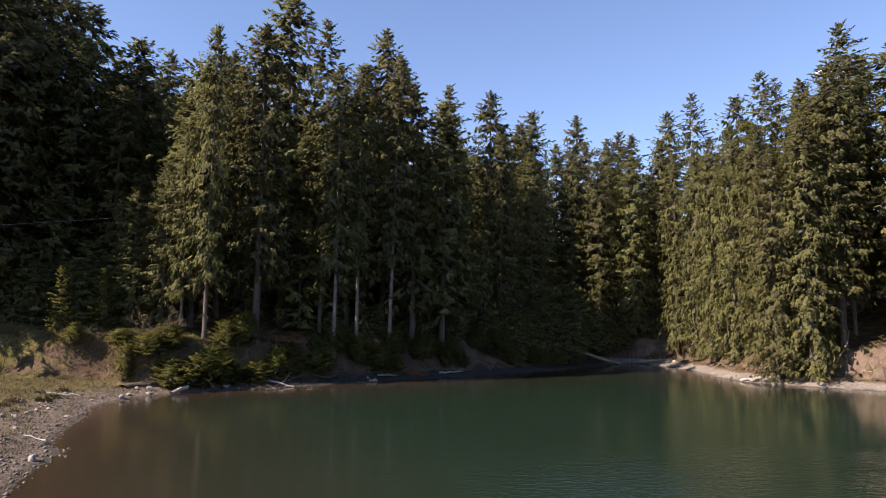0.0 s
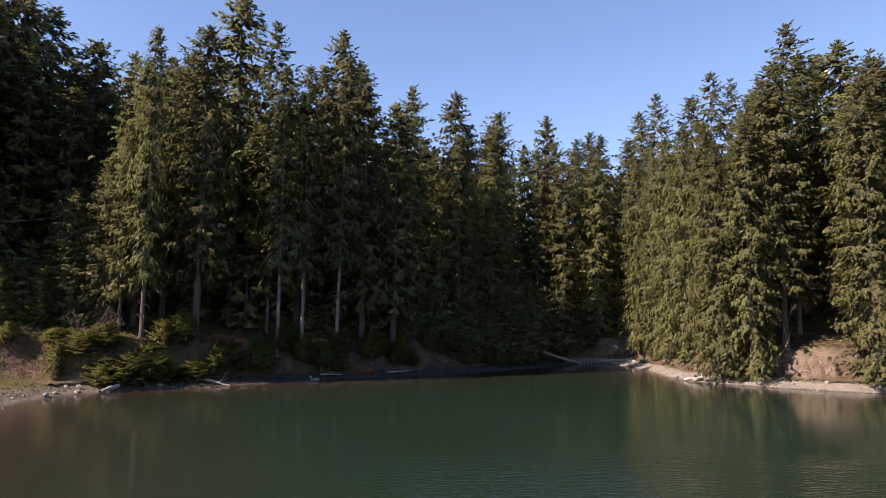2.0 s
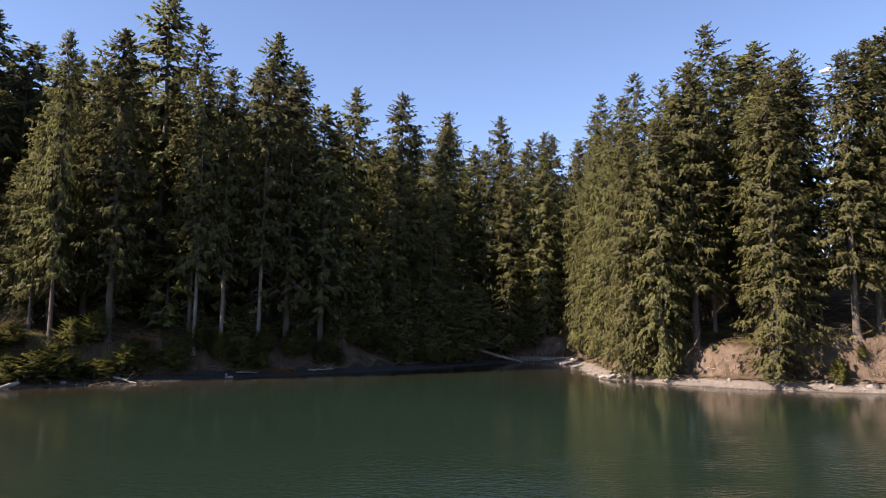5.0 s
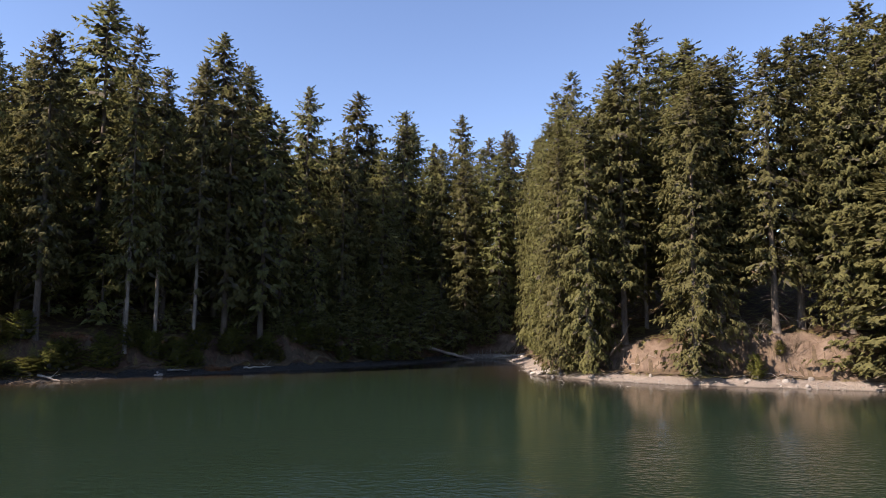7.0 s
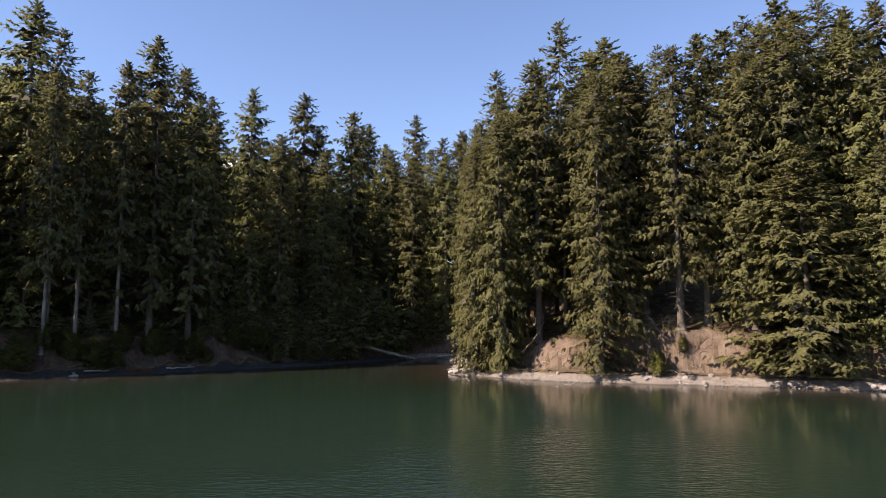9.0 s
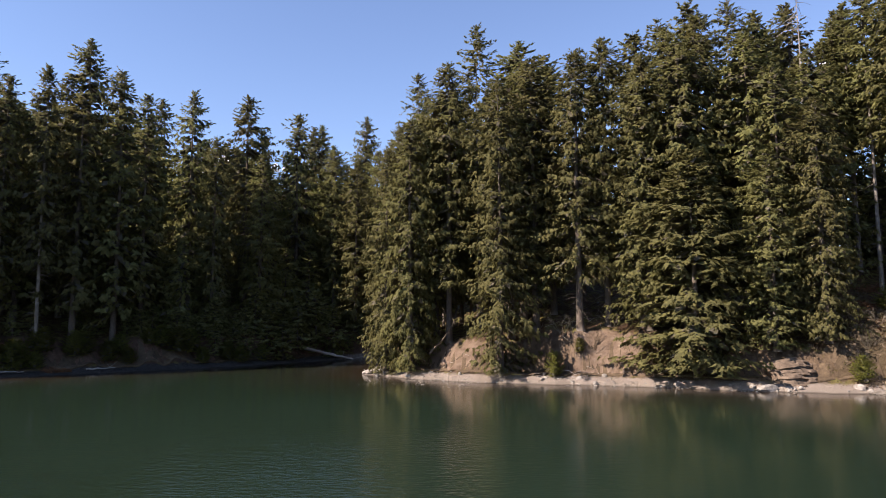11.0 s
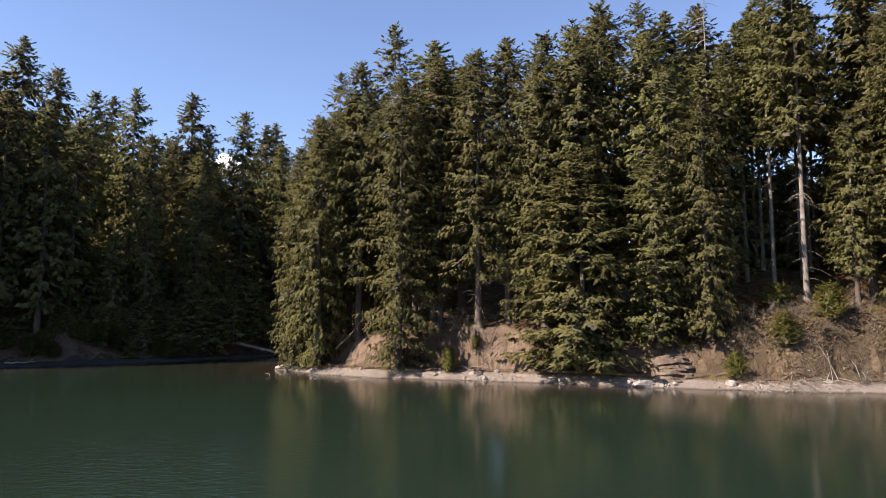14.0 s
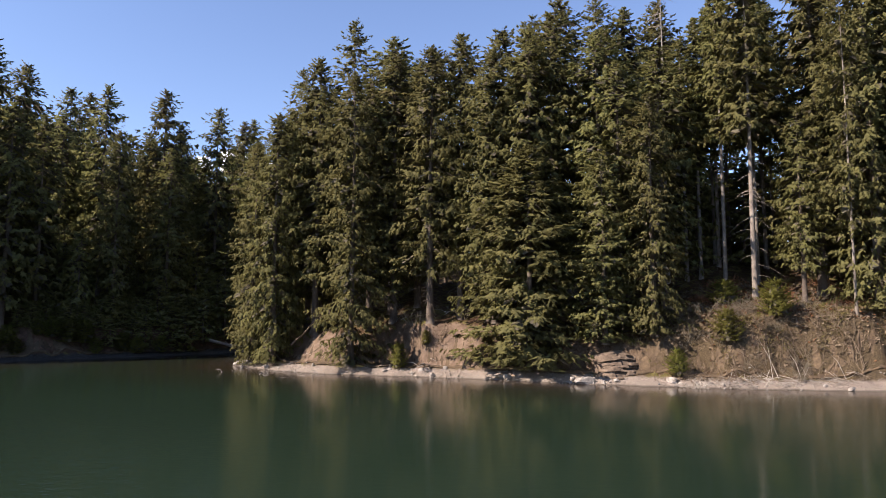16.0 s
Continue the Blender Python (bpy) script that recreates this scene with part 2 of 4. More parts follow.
def chaikin(P, n):
    P = np.array(P, float)
    for _ in range(n):
        Q = np.roll(P, -1, 0)
        P = np.stack([P * 0.75 + Q * 0.25, P * 0.25 + Q * 0.75], 1).reshape(-1, 2)
    return P


LAKE = chaikin(SHORE_WEST + SHORE_EAST + SHORE_SOUTH, 1)


def waves(x, y, k, seed):
    """A cheap smooth unevenness, about -1 to 1, of wavelength about 6 / k."""
    r = np.random.RandomState(seed)
    s = 0
    for _ in range(5):
        a, f, p = r.uniform(0, 6.28), k * r.uniform(0.6, 1.7), r.uniform(0, 6.28)
        s = s + np.sin(f * (np.cos(a) * x + np.sin(a) * y) + p + 0.8 * np.sin(f * 0.6 * (np.cos(a + 2) * x + np.sin(a + 2) * y)))
    return s / 3.0


def inland(x, y):
    """Metres from the water's edge, positive on land."""
    x, y = np.atleast_1d(np.asarray(x, float)), np.atleast_1d(np.asarray(y, float))
    best, inside = np.full(x.shape, 1e9), np.zeros(x.shape, bool)
    A, B = LAKE, np.roll(LAKE, -1, 0)
    for (ax, ay), (bx, by) in zip(A, B):
        dx, dy = bx - ax, by - ay
        u = np.clip(((x - ax) * dx + (y - ay) * dy) / (dx * dx + dy * dy), 0, 1)
        best = np.minimum(best, (x - ax - u * dx) ** 2 + (y - ay - u * dy) ** 2)
        if ay != by:
            inside ^= ((ay > y) != (by > y)) & (x < dx * (y - ay) / dy + ax)
    d = np.sqrt(best)
    return np.where(inside, -d, d) + 0.30 * waves(x, y, 1.6, 3) + 0.12 * waves(x, y, 4.5, 4)


def step(a, b, v):
    u = np.clip((v - a) / (b - a), 0, 1)
    return u * u * (3 - 2 * u)


def ground(x, y):
    x, y = np.atleast_1d(np.asarray(x, float)), np.atleast_1d(np.asarray(y, float))
    d = inland(x, y)
    west = np.maximum(step(-17.0, -20.5, x), step(44.0, 40.0, y) * step(0.0, -6.0, x))
    shelf = step(-4.0, -12.0, x) * step(60.0, 54.0, y) * step(43.0, 46.0, y)
    low = np.minimum(d, 1.7 + np.maximum(0.0, (y - 45.3) * 1.0))
    e = d * (1 - west) + low * west
    east = step(22.0, 26.0, x)
    z = np.where(d < 0, np.maximum(-2.5, 0.16 * d), (0.17 + 0.11 * east) * np.minimum(np.maximum(e, 0), 2.2))
    z = z + (2.9 - 0.25 * east + 1.0 * step(38, 42, x) * step(53, 49, x)) * step(1.7 + 0.35 * east, 5.0 - 0.5 * east - 1.2 * shelf, e + 0.5 * waves(x, y, 0.9, 8)) + (0.26 - 0.20 * shelf) * np.clip(e - 4.5, 0, 34) + (0.10 + 0.16 * step(30, -10, x)) * np.clip(e - 38, 0, 260)
    z = z + west * (0.035 * np.clip(d - 1.5, 0, 30) + 0.10 * np.clip(d - 1.6, 0, 4)) * (d > 0)
    # raised ground past the left edge of view, added to lift the shading wood
    z = z + 1.05 * np.clip(-(x + 46 + 0.66 * (y - 60)), 0, 70) * step(36, 48, y) * step(170, 110, y)
    z = z * (1 + 0.42 * step(59, 65, x) * step(1.5, 4.0, d) * step(40, 12, d))
    rough = np.clip(e - 1.2, 0, 3) / 3
    return z + rough * (0.22 * waves(x, y, 1.1, 11) + 0.07 * waves(x, y, 4.0, 12)) + 0.03 * waves(x, y, 5.0, 13) * (d > 0.3)


def gz(x, y):
    return float(ground(x, y)[0])


def axis(lo, hi, stp, far):
    out = []
    v, s = hi, stp
    while v < far:
        s *= 1.35
        v += s
        out.append(v)
    left = []
    v, s = lo, stp
    while v > -far:
        s *= 1.35
        v -= s
        left.append(v)
    return np.array(left[::-1] + list(np.arange(lo, hi + 1e-6, stp)) + out)


gx, gy = axis(-44, 80, 0.5, 2500), axis(14, 96, 0.5, 2500)
GX, GY = np.meshgrid(gx, gy)
GZ = ground(GX.ravel(), GY.ravel())
nx, ny = len(gx), len(gy)
idx = np.arange(nx * ny).reshape(ny, nx)
quads = np.stack([idx[:-1, :-1], idx[:-1, 1:], idx[1:, 1:], idx[1:, :-1]], -1).reshape(-1, 4)
land = new("ground", tri_mesh("ground", np.stack([GX.ravel(), GY.ravel(), GZ], 1), quads, GROUND, False))
tagged(land, "brown forest floor with eroded banks and a pale gravel shore", "ground", kind="structure")

wx, wy = np.arange(-24, 121, 1.0), np.arange(-84, 89, 1.0)
WX, WY = np.meshgrid(wx, wy)
idx = np.arange(WX.size).reshape(WX.shape)
quads = np.stack([idx[:-1, :-1], idx[:-1, 1:], idx[1:, 1:], idx[1:, :-1]], -1).reshape(-1, 4)
wd = -inland(WX.ravel(), WY.ravel())
keep = (wd[quads] > -2.5).any(1)
wme = tri_mesh("water", np.stack([WX.ravel(), WY.ravel(), np.zeros(WX.size)], 1), quads[keep], WATER, False)
att = wme.attributes.new("depth", "FLOAT", "POINT")
att.data.foreach_set("value", np.clip(wd / 14.0, 0, 1).astype(np.float32))
tagged(new("water", wme), "dark green lake water with fine ripples", "lake", kind="structure")


# ---- spruces ----
def crown_mesh(seed, H, R, start, gap=0.5, per=6, twigs=2.6, sprays=7, size=0.24, airy=0.0, mat=None, droop=1.0, cone=0.6, core=12):
    """Drooping boughs in whorls; each bough bears twigs, and each twig is a tuft of small needle sprays."""
    r = np.random.RandomState(seed)
    p = r.uniform(0, 6.28, 8)
    zs, az, Ls, a0, low = [], [], [], [], []
    z = start * H
    while z < H - 0.15:
        tip = H - z
        rel = tip / (H * (1 - start * 0.6))
        prof = (1 - math.exp(-cone * tip / R)) * (1 - 0.28 * float(step(0.80, 1.0, rel)))
        n = max(4, int(round(per * (0.7 + 0.4 * prof))))
        off = r.uniform(0, 6.28)
        for k in range(n):
            a = off + k * 6.2832 / n + r.normal(0, 0.28)
            lump = math.sin(2 * a + p[0] + 0.55 * z) * math.sin(a + p[1] - 0.37 * z) + 0.6 * math.sin(3 * a + p[2] + 0.9 * z)
            if rel > 0.12 and (r.rand() < airy * 0.6 or lump < -1.15 + 0.7 * airy):
                continue
            L = R * prof * r.uniform(0.50 + 0.28 * math.exp(-tip / 3.0), 1.08) * (1 + 0.14 * lump) * (1 + 0.12 * math.cos(a - p[3])) + 0.08
            if r.rand() < 0.06 and rel > 0.15:
                L *= 1.28
            zs.append(z + r.uniform(-1.1, 1.1) * gap * min(1.0, 0.25 + tip * 0.25))
            az.append(a)
            Ls.append(L)
            low.append(min(1.0, tip / 6.0))
            a0.append(0.36 * math.exp(-tip / 1.9) + 0.04 - droop * (0.22 + 0.42 * min(1, rel * 1.3)) * (1 - math.exp(-tip / 3.5)) + r.normal(0, 0.09))
        z += gap * r.uniform(0.75, 1.25) * (0.36 + 0.64 * min(1.0, tip / 6.0))
    zs, az, Ls, a0, low = map(np.array, (zs, az, Ls, a0, low))
    # twigs along the boughs
    cnt = (twigs * (1.0 + Ls) * (1.8 - 0.8 * low)).astype(int) + 2
    b = np.repeat(np.arange(len(zs)), cnt)
    M = len(b)
    s = 0.12 + 0.88 * r.rand(M) ** (1.1 - 0.35 * low[b])
    L, a, lo = Ls[b], az[b] + r.normal(0, 0.04, M), low[b]
    foot = np.stack([np.cos(a) * L * s, np.sin(a) * L * s, zs[b] + np.tan(a0[b]) * L * s * 0.9 + 0.22 * s * s * L], 1)
    out = np.stack([np.cos(a), np.sin(a), np.tan(a0[b]) * 0.9 + 0.44 * s], 1)
    out /= np.linalg.norm(out, axis=1)[:, None]
    side = np.stack([-np.sin(a), np.cos(a), np.zeros(M)], 1) * np.where(r.rand(M) < 0.5, -1, 1)[:, None]
    end = s > 0.86
    reach = np.where(end, 0.30, np.minimum(0.16 + 0.34 * L * (1.08 - s), 0.95)) * r.uniform(0.6, 1.15, M) * (0.75 + 0.25 * lo)
    hang = r.rand(M) < 0.62 * lo * min(1.0, droop)
    reach = np.where(hang & ~end, np.minimum(0.25 + 0.30 * L, 0.75 + 0.25 * droop) * r.uniform(0.5, 1.1, M), reach)
    sag = droop * lo * np.where(hang, r.uniform(1.0, 2.6, M), r.uniform(0.05, 0.4, M))
    tw = out * np.where(end, 1.2, r.uniform(0.5, 0.9, M))[:, None] + side * np.where(end, r.uniform(0, 0.3, M), r.uniform(0.5, 1.1, M))[:, None]
    tw[:, 2] -= sag
    tw /= np.linalg.norm(tw, axis=1)[:, None]
    # sprays on every twig
    N = M * sprays
    i = np.repeat(np.arange(M), sprays)
    u = (np.tile(np.arange(sprays), M) + r.uniform(0, 1, N)) / sprays
    pos = foot[i] + tw[i] * (reach[i] * u)[:, None]
    flank = np.cross(tw, np.array([0, 0, 1.0]))
    flank /= np.linalg.norm(flank, axis=1)[:, None] + 1e-6
    lat = flank[i] * (r.uniform(0.35, 0.9, N) * np.where(r.rand(N) < 0.5, -1, 1))[:, None]
    way = tw[i] * r.uniform(0.5, 1.0, N)[:, None] + lat
    way[:, 2] -= droop * lo[i] * r.uniform(0.0, 0.75, N) - 0.28 * (1 - lo[i])
    way += r.normal(0, 0.16, (N, 3))
    way /= np.linalg.norm(way, axis=1)[:, None]
    ln = size * r.uniform(0.65, 1.2, N) * (0.50 + 0.50 * lo[i]) * (1.12 - 0.35 * u)
    wide = np.cross(way, r.normal(0, 0.55, (N, 3)) + np.array([0, 0, 0.55]) + 0.7 * out[i])
    wide /= np.linalg.norm(wide, axis=1)[:, None] + 1e-9
    wide *= (ln * r.uniform(0.24, 0.38, N))[:, None]
    V = np.empty((N, 3, 3))
    V[:, 0] = pos + wide - way * (0.2 * ln)[:, None]
    V[:, 1] = pos + way * ln[:, None]
    V[:, 2] = pos - wide - way * (0.2 * ln)[:, None]
    # the leading shoot
    K = 14
    up = np.linspace(-0.9, 0.25, K)
    q = r.uniform(0, 6.28, K)
    d = np.stack([np.cos(q) * 0.55, np.sin(q) * 0.55, np.ones(K)], 1) * (0.10 + 0.16 * (0.35 - up))[:, None]
    w = np.stack([-np.sin(q), np.cos(q), np.zeros(K)], 1) * 0.035
    c = np.stack([np.zeros(K), np.zeros(K), H + up - 0.1], 1)
    lead = np.stack([c + w, c + d, c - w], 1)
    V = np.concatenate([V, lead]).reshape(-1, 3)
    F = np.arange(len(V)).reshape(-1, 3)
    needles = len(F)
    # each tuft takes the light as a soft clump: normals lean out of the tuft and of the crown
    hub = foot + tw * (reach * 0.45)[:, None] - np.array([0, 0, 0.10])
    puff = pos + way * (0.5 * ln)[:, None] - hub[i]
    puff /= np.linalg.norm(puff, axis=1)[:, None] + 1e-6
    rad = np.stack([np.cos(a), np.sin(a), 0.25 + 0 * a], 1)[i]
    nv = rad * 0.85 + puff * 0.6 + np.array([0, 0, 0.22])
    nv = np.concatenate([np.repeat(nv, 3, 0), np.repeat(np.stack([np.cos(q), np.sin(q), 0.3 + 0 * q], 1), 3, 0)])
    # the dense inner boughs
    C = int(core * H)
    pick = r.randint(0, len(zs), C)
    si = r.uniform(0.05, 0.62, C)
    ci = np.stack([np.cos(az[pick]) * Ls[pick] * si, np.sin(az[pick]) * Ls[pick] * si, zs[pick] + np.tan(a0[pick]) * Ls[pick] * si * 0.9 - 0.1], 1)
    w = np.minimum(size * 1.5, 0.10 + 0.10 * Ls[pick])[:, None]
    ra = np.stack([np.cos(az[pick]), np.sin(az[pick]), -0.5 + 0 * si], 1)
    ta = np.stack([-np.sin(az[pick]), np.cos(az[pick]), r.normal(0, 0.4, C)], 1)
    Q = np.stack([ci - ra * w, ci + ta * w * 0.6 + r.normal(0, 0.1, (C, 3)), ci + ra * w * 1.2 + [0, 0, -0.15], ci - ta * w * 0.6], 1).reshape(-1, 3)
    qc = np.arange(C)[:, None] * 4 + len(V)
    F = np.concatenate([F, qc + [0, 1, 2], qc + [0, 2, 3]])
    V = np.concatenate([V, Q])
    V[:, 2] = np.maximum(V[:, 2], 0.10)
    nv = np.concatenate([nv, np.repeat(np.stack([np.cos(az[pick]), np.sin(az[pick]), 0.2 + 0 * si], 1), 4, 0)])
    fn = np.cross(V[F[:, 1]] - V[F[:, 0]], V[F[:, 2]] - V[F[:, 0]])
    turn = np.sum(fn * nv[F[:, 0]], 1) < 0
    F[turn] = F[turn][:, [0, 2, 1]]
    fn[turn] *= -1
    fn /= np.linalg.norm(fn, axis=1)[:, None] + 1e-12
    for k in range(3):
        nv[F[:, k]] += 0.30 * fn
    nv /= np.linalg.norm(nv, axis=1)[:, None]
    me = tri_mesh("crown", V, F, mat or NEEDLES, False)
    me.materials.append(INNER)
    me.polygons.foreach_set("material_index", (np.arange(len(F)) >= needles).astype(np.int32))
    me.normals_split_custom_set_from_vertices(nv.astype(np.float32))
    return me


def trunk_mesh(seed, H, rad, stub_to=0.0, stubs=0, mat=None, bend=0.10):
    r = np.random.RandomState(seed + 500)
    t = np.array([0, 0.012, 0.04, 0.12, 0.25, 0.42, 0.6, 0.78, 0.92, 1.0])
    p1, p2 = r.uniform(0, 6.28, 2)
    P = np.stack([bend * np.sin(t * 5 + p1) * t, bend * np.sin(t * 4 + p2) * t, t * H - 0.25], 1)
    R = rad * np.array([1.55, 1.25, 1.05, 0.95, 0.84, 0.70, 0.52, 0.30, 0.12, 0.02])
    pieces = [tube(P, R, 8)]
    for _ in range(stubs):
        z = r.uniform(0.06, stub_to) * H
        a, L = r.uniform(0, 6.28), r.uniform(0.4, 2.0)
        c = np.array([0.0, 0.0, z])
        d = np.array([math.cos(a), math.sin(a), r.uniform(-0.7, 0.1)])
        pts = [c, c + d * L * 0.5, c + d * L + np.array([0, 0, -0.25 * L])]
        pieces.append(tube(pts, [0.028, 0.018, 0.004], 3))
    V, F = joined(pieces)
    return tri_mesh("trunk", V, F, mat or BARK, False)


KINDS = {}


def tree_kind(key, H, R, start, seeds, **kw):
    """A few grown shapes of one kind; each is planted many times."""
    KINDS[key] = []
    rad = kw.pop("rad", 0.011 * H)
    stubs = kw.pop("stubs", 0)
    wood = kw.pop("bark_mat", BARK)
    for sd in seeds:
        KINDS[key].append((H, R, crown_mesh(sd, H, R, start, **kw), trunk_mesh(sd, H, rad, max(start, 0.1) + 0.12, stubs, wood)))


tree_kind("edge", 26.0, 3.6, 0.02, (1, 2, 3, 4), gap=0.47, twigs=2.6, sprays=6, size=0.28, cone=1.0, core=18)
tree_kind("raised", 26.0, 3.6, 0.21, (8, 9, 10), gap=0.48, twigs=2.6, sprays=6, size=0.28, cone=1.0, stubs=60, core=20)
tree_kind("curtain", 26.0, 3.2, 0.03, (5, 6, 7), gap=0.47, twigs=2.7, sprays=6, size=0.27, droop=1.35, cone=1.0, core=20)
tree_kind("forest", 28.0, 3.9, 0.18, (11, 12, 13, 14), gap=0.66, twigs=1.8, sprays=5, size=0.38, stubs=30, cone=1.1, core=26)
tree_kind("high", 30.0, 3.2, 0.50, (21, 22, 23), gap=0.54, twigs=2.3, sprays=6, size=0.32, stubs=40, rad=0.19, cone=0.75, bark_mat=PALE_BARK)
tree_kind("stand", 28.0, 3.2, 0.30, (25, 26, 27), gap=0.58, twigs=2.0, sprays=5, size=0.34, stubs=60, rad=0.20, cone=0.9, core=24, bark_mat=PALE_BARK)
tree_kind("airy", 28.0, 3.3, 0.25, (31, 32), gap=0.64, twigs=2.3, sprays=6, size=0.28, airy=0.18, cone=0.8, droop=0.7, core=7, rad=0.15, bark_mat=PALE_BARK)
tree_kind("deep", 25.0, 3.3, 0.16, (41, 42, 43), gap=0.85, twigs=1.3, sprays=4, size=0.55, stubs=10, cone=1.0, core=26)
tree_kind("far", 26.0, 3.7, 0.10, (44, 45), gap=1.15, twigs=0.8, sprays=3, size=0.80, cone=1.0, core=16)
tree_kind("low", 11.0, 2.5, 0.03, (46, 47), gap=0.7, twigs=0.9, sprays=3, size=0.60, cone=0.8, core=14)
tree_kind("young", 5.0, 1.5, 0.03, (51, 52, 53), gap=0.30, twigs=4.5, sprays=7, size=0.16, mat=YOUNG, droop=0.3, cone=0.45, core=18)
tree_kind("bush", 2.4, 1.5, 0.03, (56, 57, 58), gap=0.24, per=7, twigs=4.5, sprays=7, size=0.17, mat=YOUNG, droop=0.3, cone=1.3, core=36)
tree_kind("broad", 16.0, 4.4, 0.02, (61, 62), gap=0.42, per=8, twigs=2.6, size=0.28, droop=0.8, cone=0.72, core=22)

TREE_LABEL = {
    "edge": "tall Norway spruce with drooping green boughs down to the bank",
    "curtain": "slender Norway spruce with hanging curtains of olive needles",
    "forest": "tall dark spruce with dead lower twigs in the forest",
    "high": "tall spruce with a long bare grey trunk and high crown",
    "stand": "tall spruce with dead twigs on its bare lower trunk",
    "airy": "thin-crowned spruce with sparse pale green boughs against the sky",
    "deep": "dark spruce deep in the dense forest",
    "raised": "tall spruce on the bank with drooping boughs above bare lower trunk",
    "bush": "low bushy young spruce on the eroded bank",
    "young": "young green spruce on the bank",
    "broad": "broad bushy spruce overhanging the gravel shore",
}
planted = []
count = 0
WOOD = []                                                   # far and hidden trees, too many to count


def thicket(key, x, y, top, wide=1.0):
    """One more tree of the joined forest in the depth."""
    global count
    count += 1
    shapes = KINDS[key]
    H, R, crown, trunk = shapes[count % len(shapes)]
    z = gz(x, y)
    k = (top + 0.25 - z) / H
    w = wide * (0.55 + 0.45 * k)
    WOOD.append((crown, trunk, pose(x, y, z, 0, 0, (count * 137.5) % 360) @ Matrix.Diagonal((w, w, k, 1))))
    planted.append((x, y))


def raise_wood():
    """Joins the trees of the depth into one mesh."""
    Vs, Fs, Ms, off = [], [], [], 0
    for crown, trunk, m in WOOD:
        A = np.array(m)
        for me, base in ((crown, 0), (trunk, 2)):
            v = np.empty(len(me.vertices) * 3, np.float32)
            me.vertices.foreach_get("co", v)
            k = me.polygons[0].loop_total
            f = np.empty(len(me.polygons) * k, np.int32)
            me.polygons.foreach_get("vertices", f)
            mi = np.zeros(len(me.polygons), np.int32)
            me.polygons.foreach_get("material_index", mi)
            f = f.reshape(-1, k)
            if k == 4:
                f, mi = np.concatenate([f[:, :3], f[:, [0, 2, 3]]]), np.concatenate([mi, mi])
            Vs.append(v.reshape(-1, 3) @ A[:3, :3].T + A[:3, 3])
            Fs.append(f.reshape(-1, 3) + off)
            Ms.append(mi + base)
            off += len(me.vertices)
    me = tri_mesh("forest", np.concatenate(Vs), np.concatenate(Fs), NEEDLES)
    me.materials.append(INNER)
    me.materials.append(BARK)
    me.polygons.foreach_set("material_index", np.concatenate(Ms))
    tagged(new("forest", me), "dense dark spruce forest behind the shore trees", "forest", kind="stuff")



def plant(key, x, y, top, wide=1.0, lean=(0.0, 0.0)):
    """A spruce at x, y whose tip reaches the height top."""
    global count
    count += 1
    shapes = KINDS[key]
    H, R, crown, trunk = shapes[count % len(shapes)]
    z = gz(x, y)
    k = (top + 0.25 - z) / H
    small = key in ("young", "bush")
    w = wide * k if small else wide * (0.55 + 0.45 * k)
    tree = new("young_spruce" if small else "spruce_tree")
    tree.matrix_basis = pose(x, y, z, lean[0], lean[1], (count * 137.5) % 360) @ Matrix.Diagonal((w, w, k, 1))
    part("trunk", trunk, tree)
    part("crown", crown, tree)
    tagged(tree, TREE_LABEL[key], "spruce tree", "young spruces on the bank" if small else "spruces round the lake")
    planted.append((x, y))
    return tree


# west bank, from the meadow to the cove: kind, x, y, height of the tip, width
WEST_BANK = [
    ("raised", -18.9, 49.8, 27.6, 0.60), ("raised", -15.9, 52.6, 28.9, 1.0),
    ("edge", -25.0, 51.2, 15.0, 0.72), ("edge", -22.6, 51.0, 17.0, 0.68), ("raised", -20.9, 50.4, 20.0, 0.55),
    ("airy", -12.2, 60.0, 32.8, 1.0), ("forest", -16.0, 61.3, 36.2, 1.2), ("stand", -10.3, 56.3, 27.0, 0.85),
    ("stand", -8.7, 58.5, 28.0, 0.9), ("stand", -6.0, 60.6, 29.0, 0.9), ("deep", -4.0, 63.0, 27.5, 1.1), ("deep", -1.2, 65.5, 26.5, 1.1),
]
WEST_HILL = [
    ("forest", -40.1, 71.0, 39.5, 1.2), ("forest", -33.2, 67.5, 34.0, 1.3), ("forest", -24.6, 71.6, 34.4, 1.0), ("forest", -35.3, 80.4, 37.9, 1.0),
    ("forest", -41.0, 60.0, 38.0, 1.3), ("forest", -46.5, 63.0, 40.5, 1.2), ("forest", -9.4, 69.7, 32.2, 1.0), ("forest", -7.5, 70.0, 36.4, 1.0),
    ("forest", -6.0, 74.3, 34.5, 1.1), ("forest", -10.9, 91.8, 37.7, 1.0), ("forest", -11.7, 98.4, 39.1, 1.0), ("deep", -31.0, 60.0, 26.0, 1.1),
    ("forest", -37.5, 52.5, 33.0, 1.2), ("forest", -43.5, 51.5, 36.0, 1.2), ("forest", -29.0, 76.0, 34.5, 1.0), ("forest", -18.0, 68.0, 31.0, 1.0),
    ("forest", -38.6, 63.8, 37.6, 1.2), ("forest", -43.5, 68.0, 42.0, 1.2), ("forest", -35.5, 60.5, 31.0, 1.1),
]
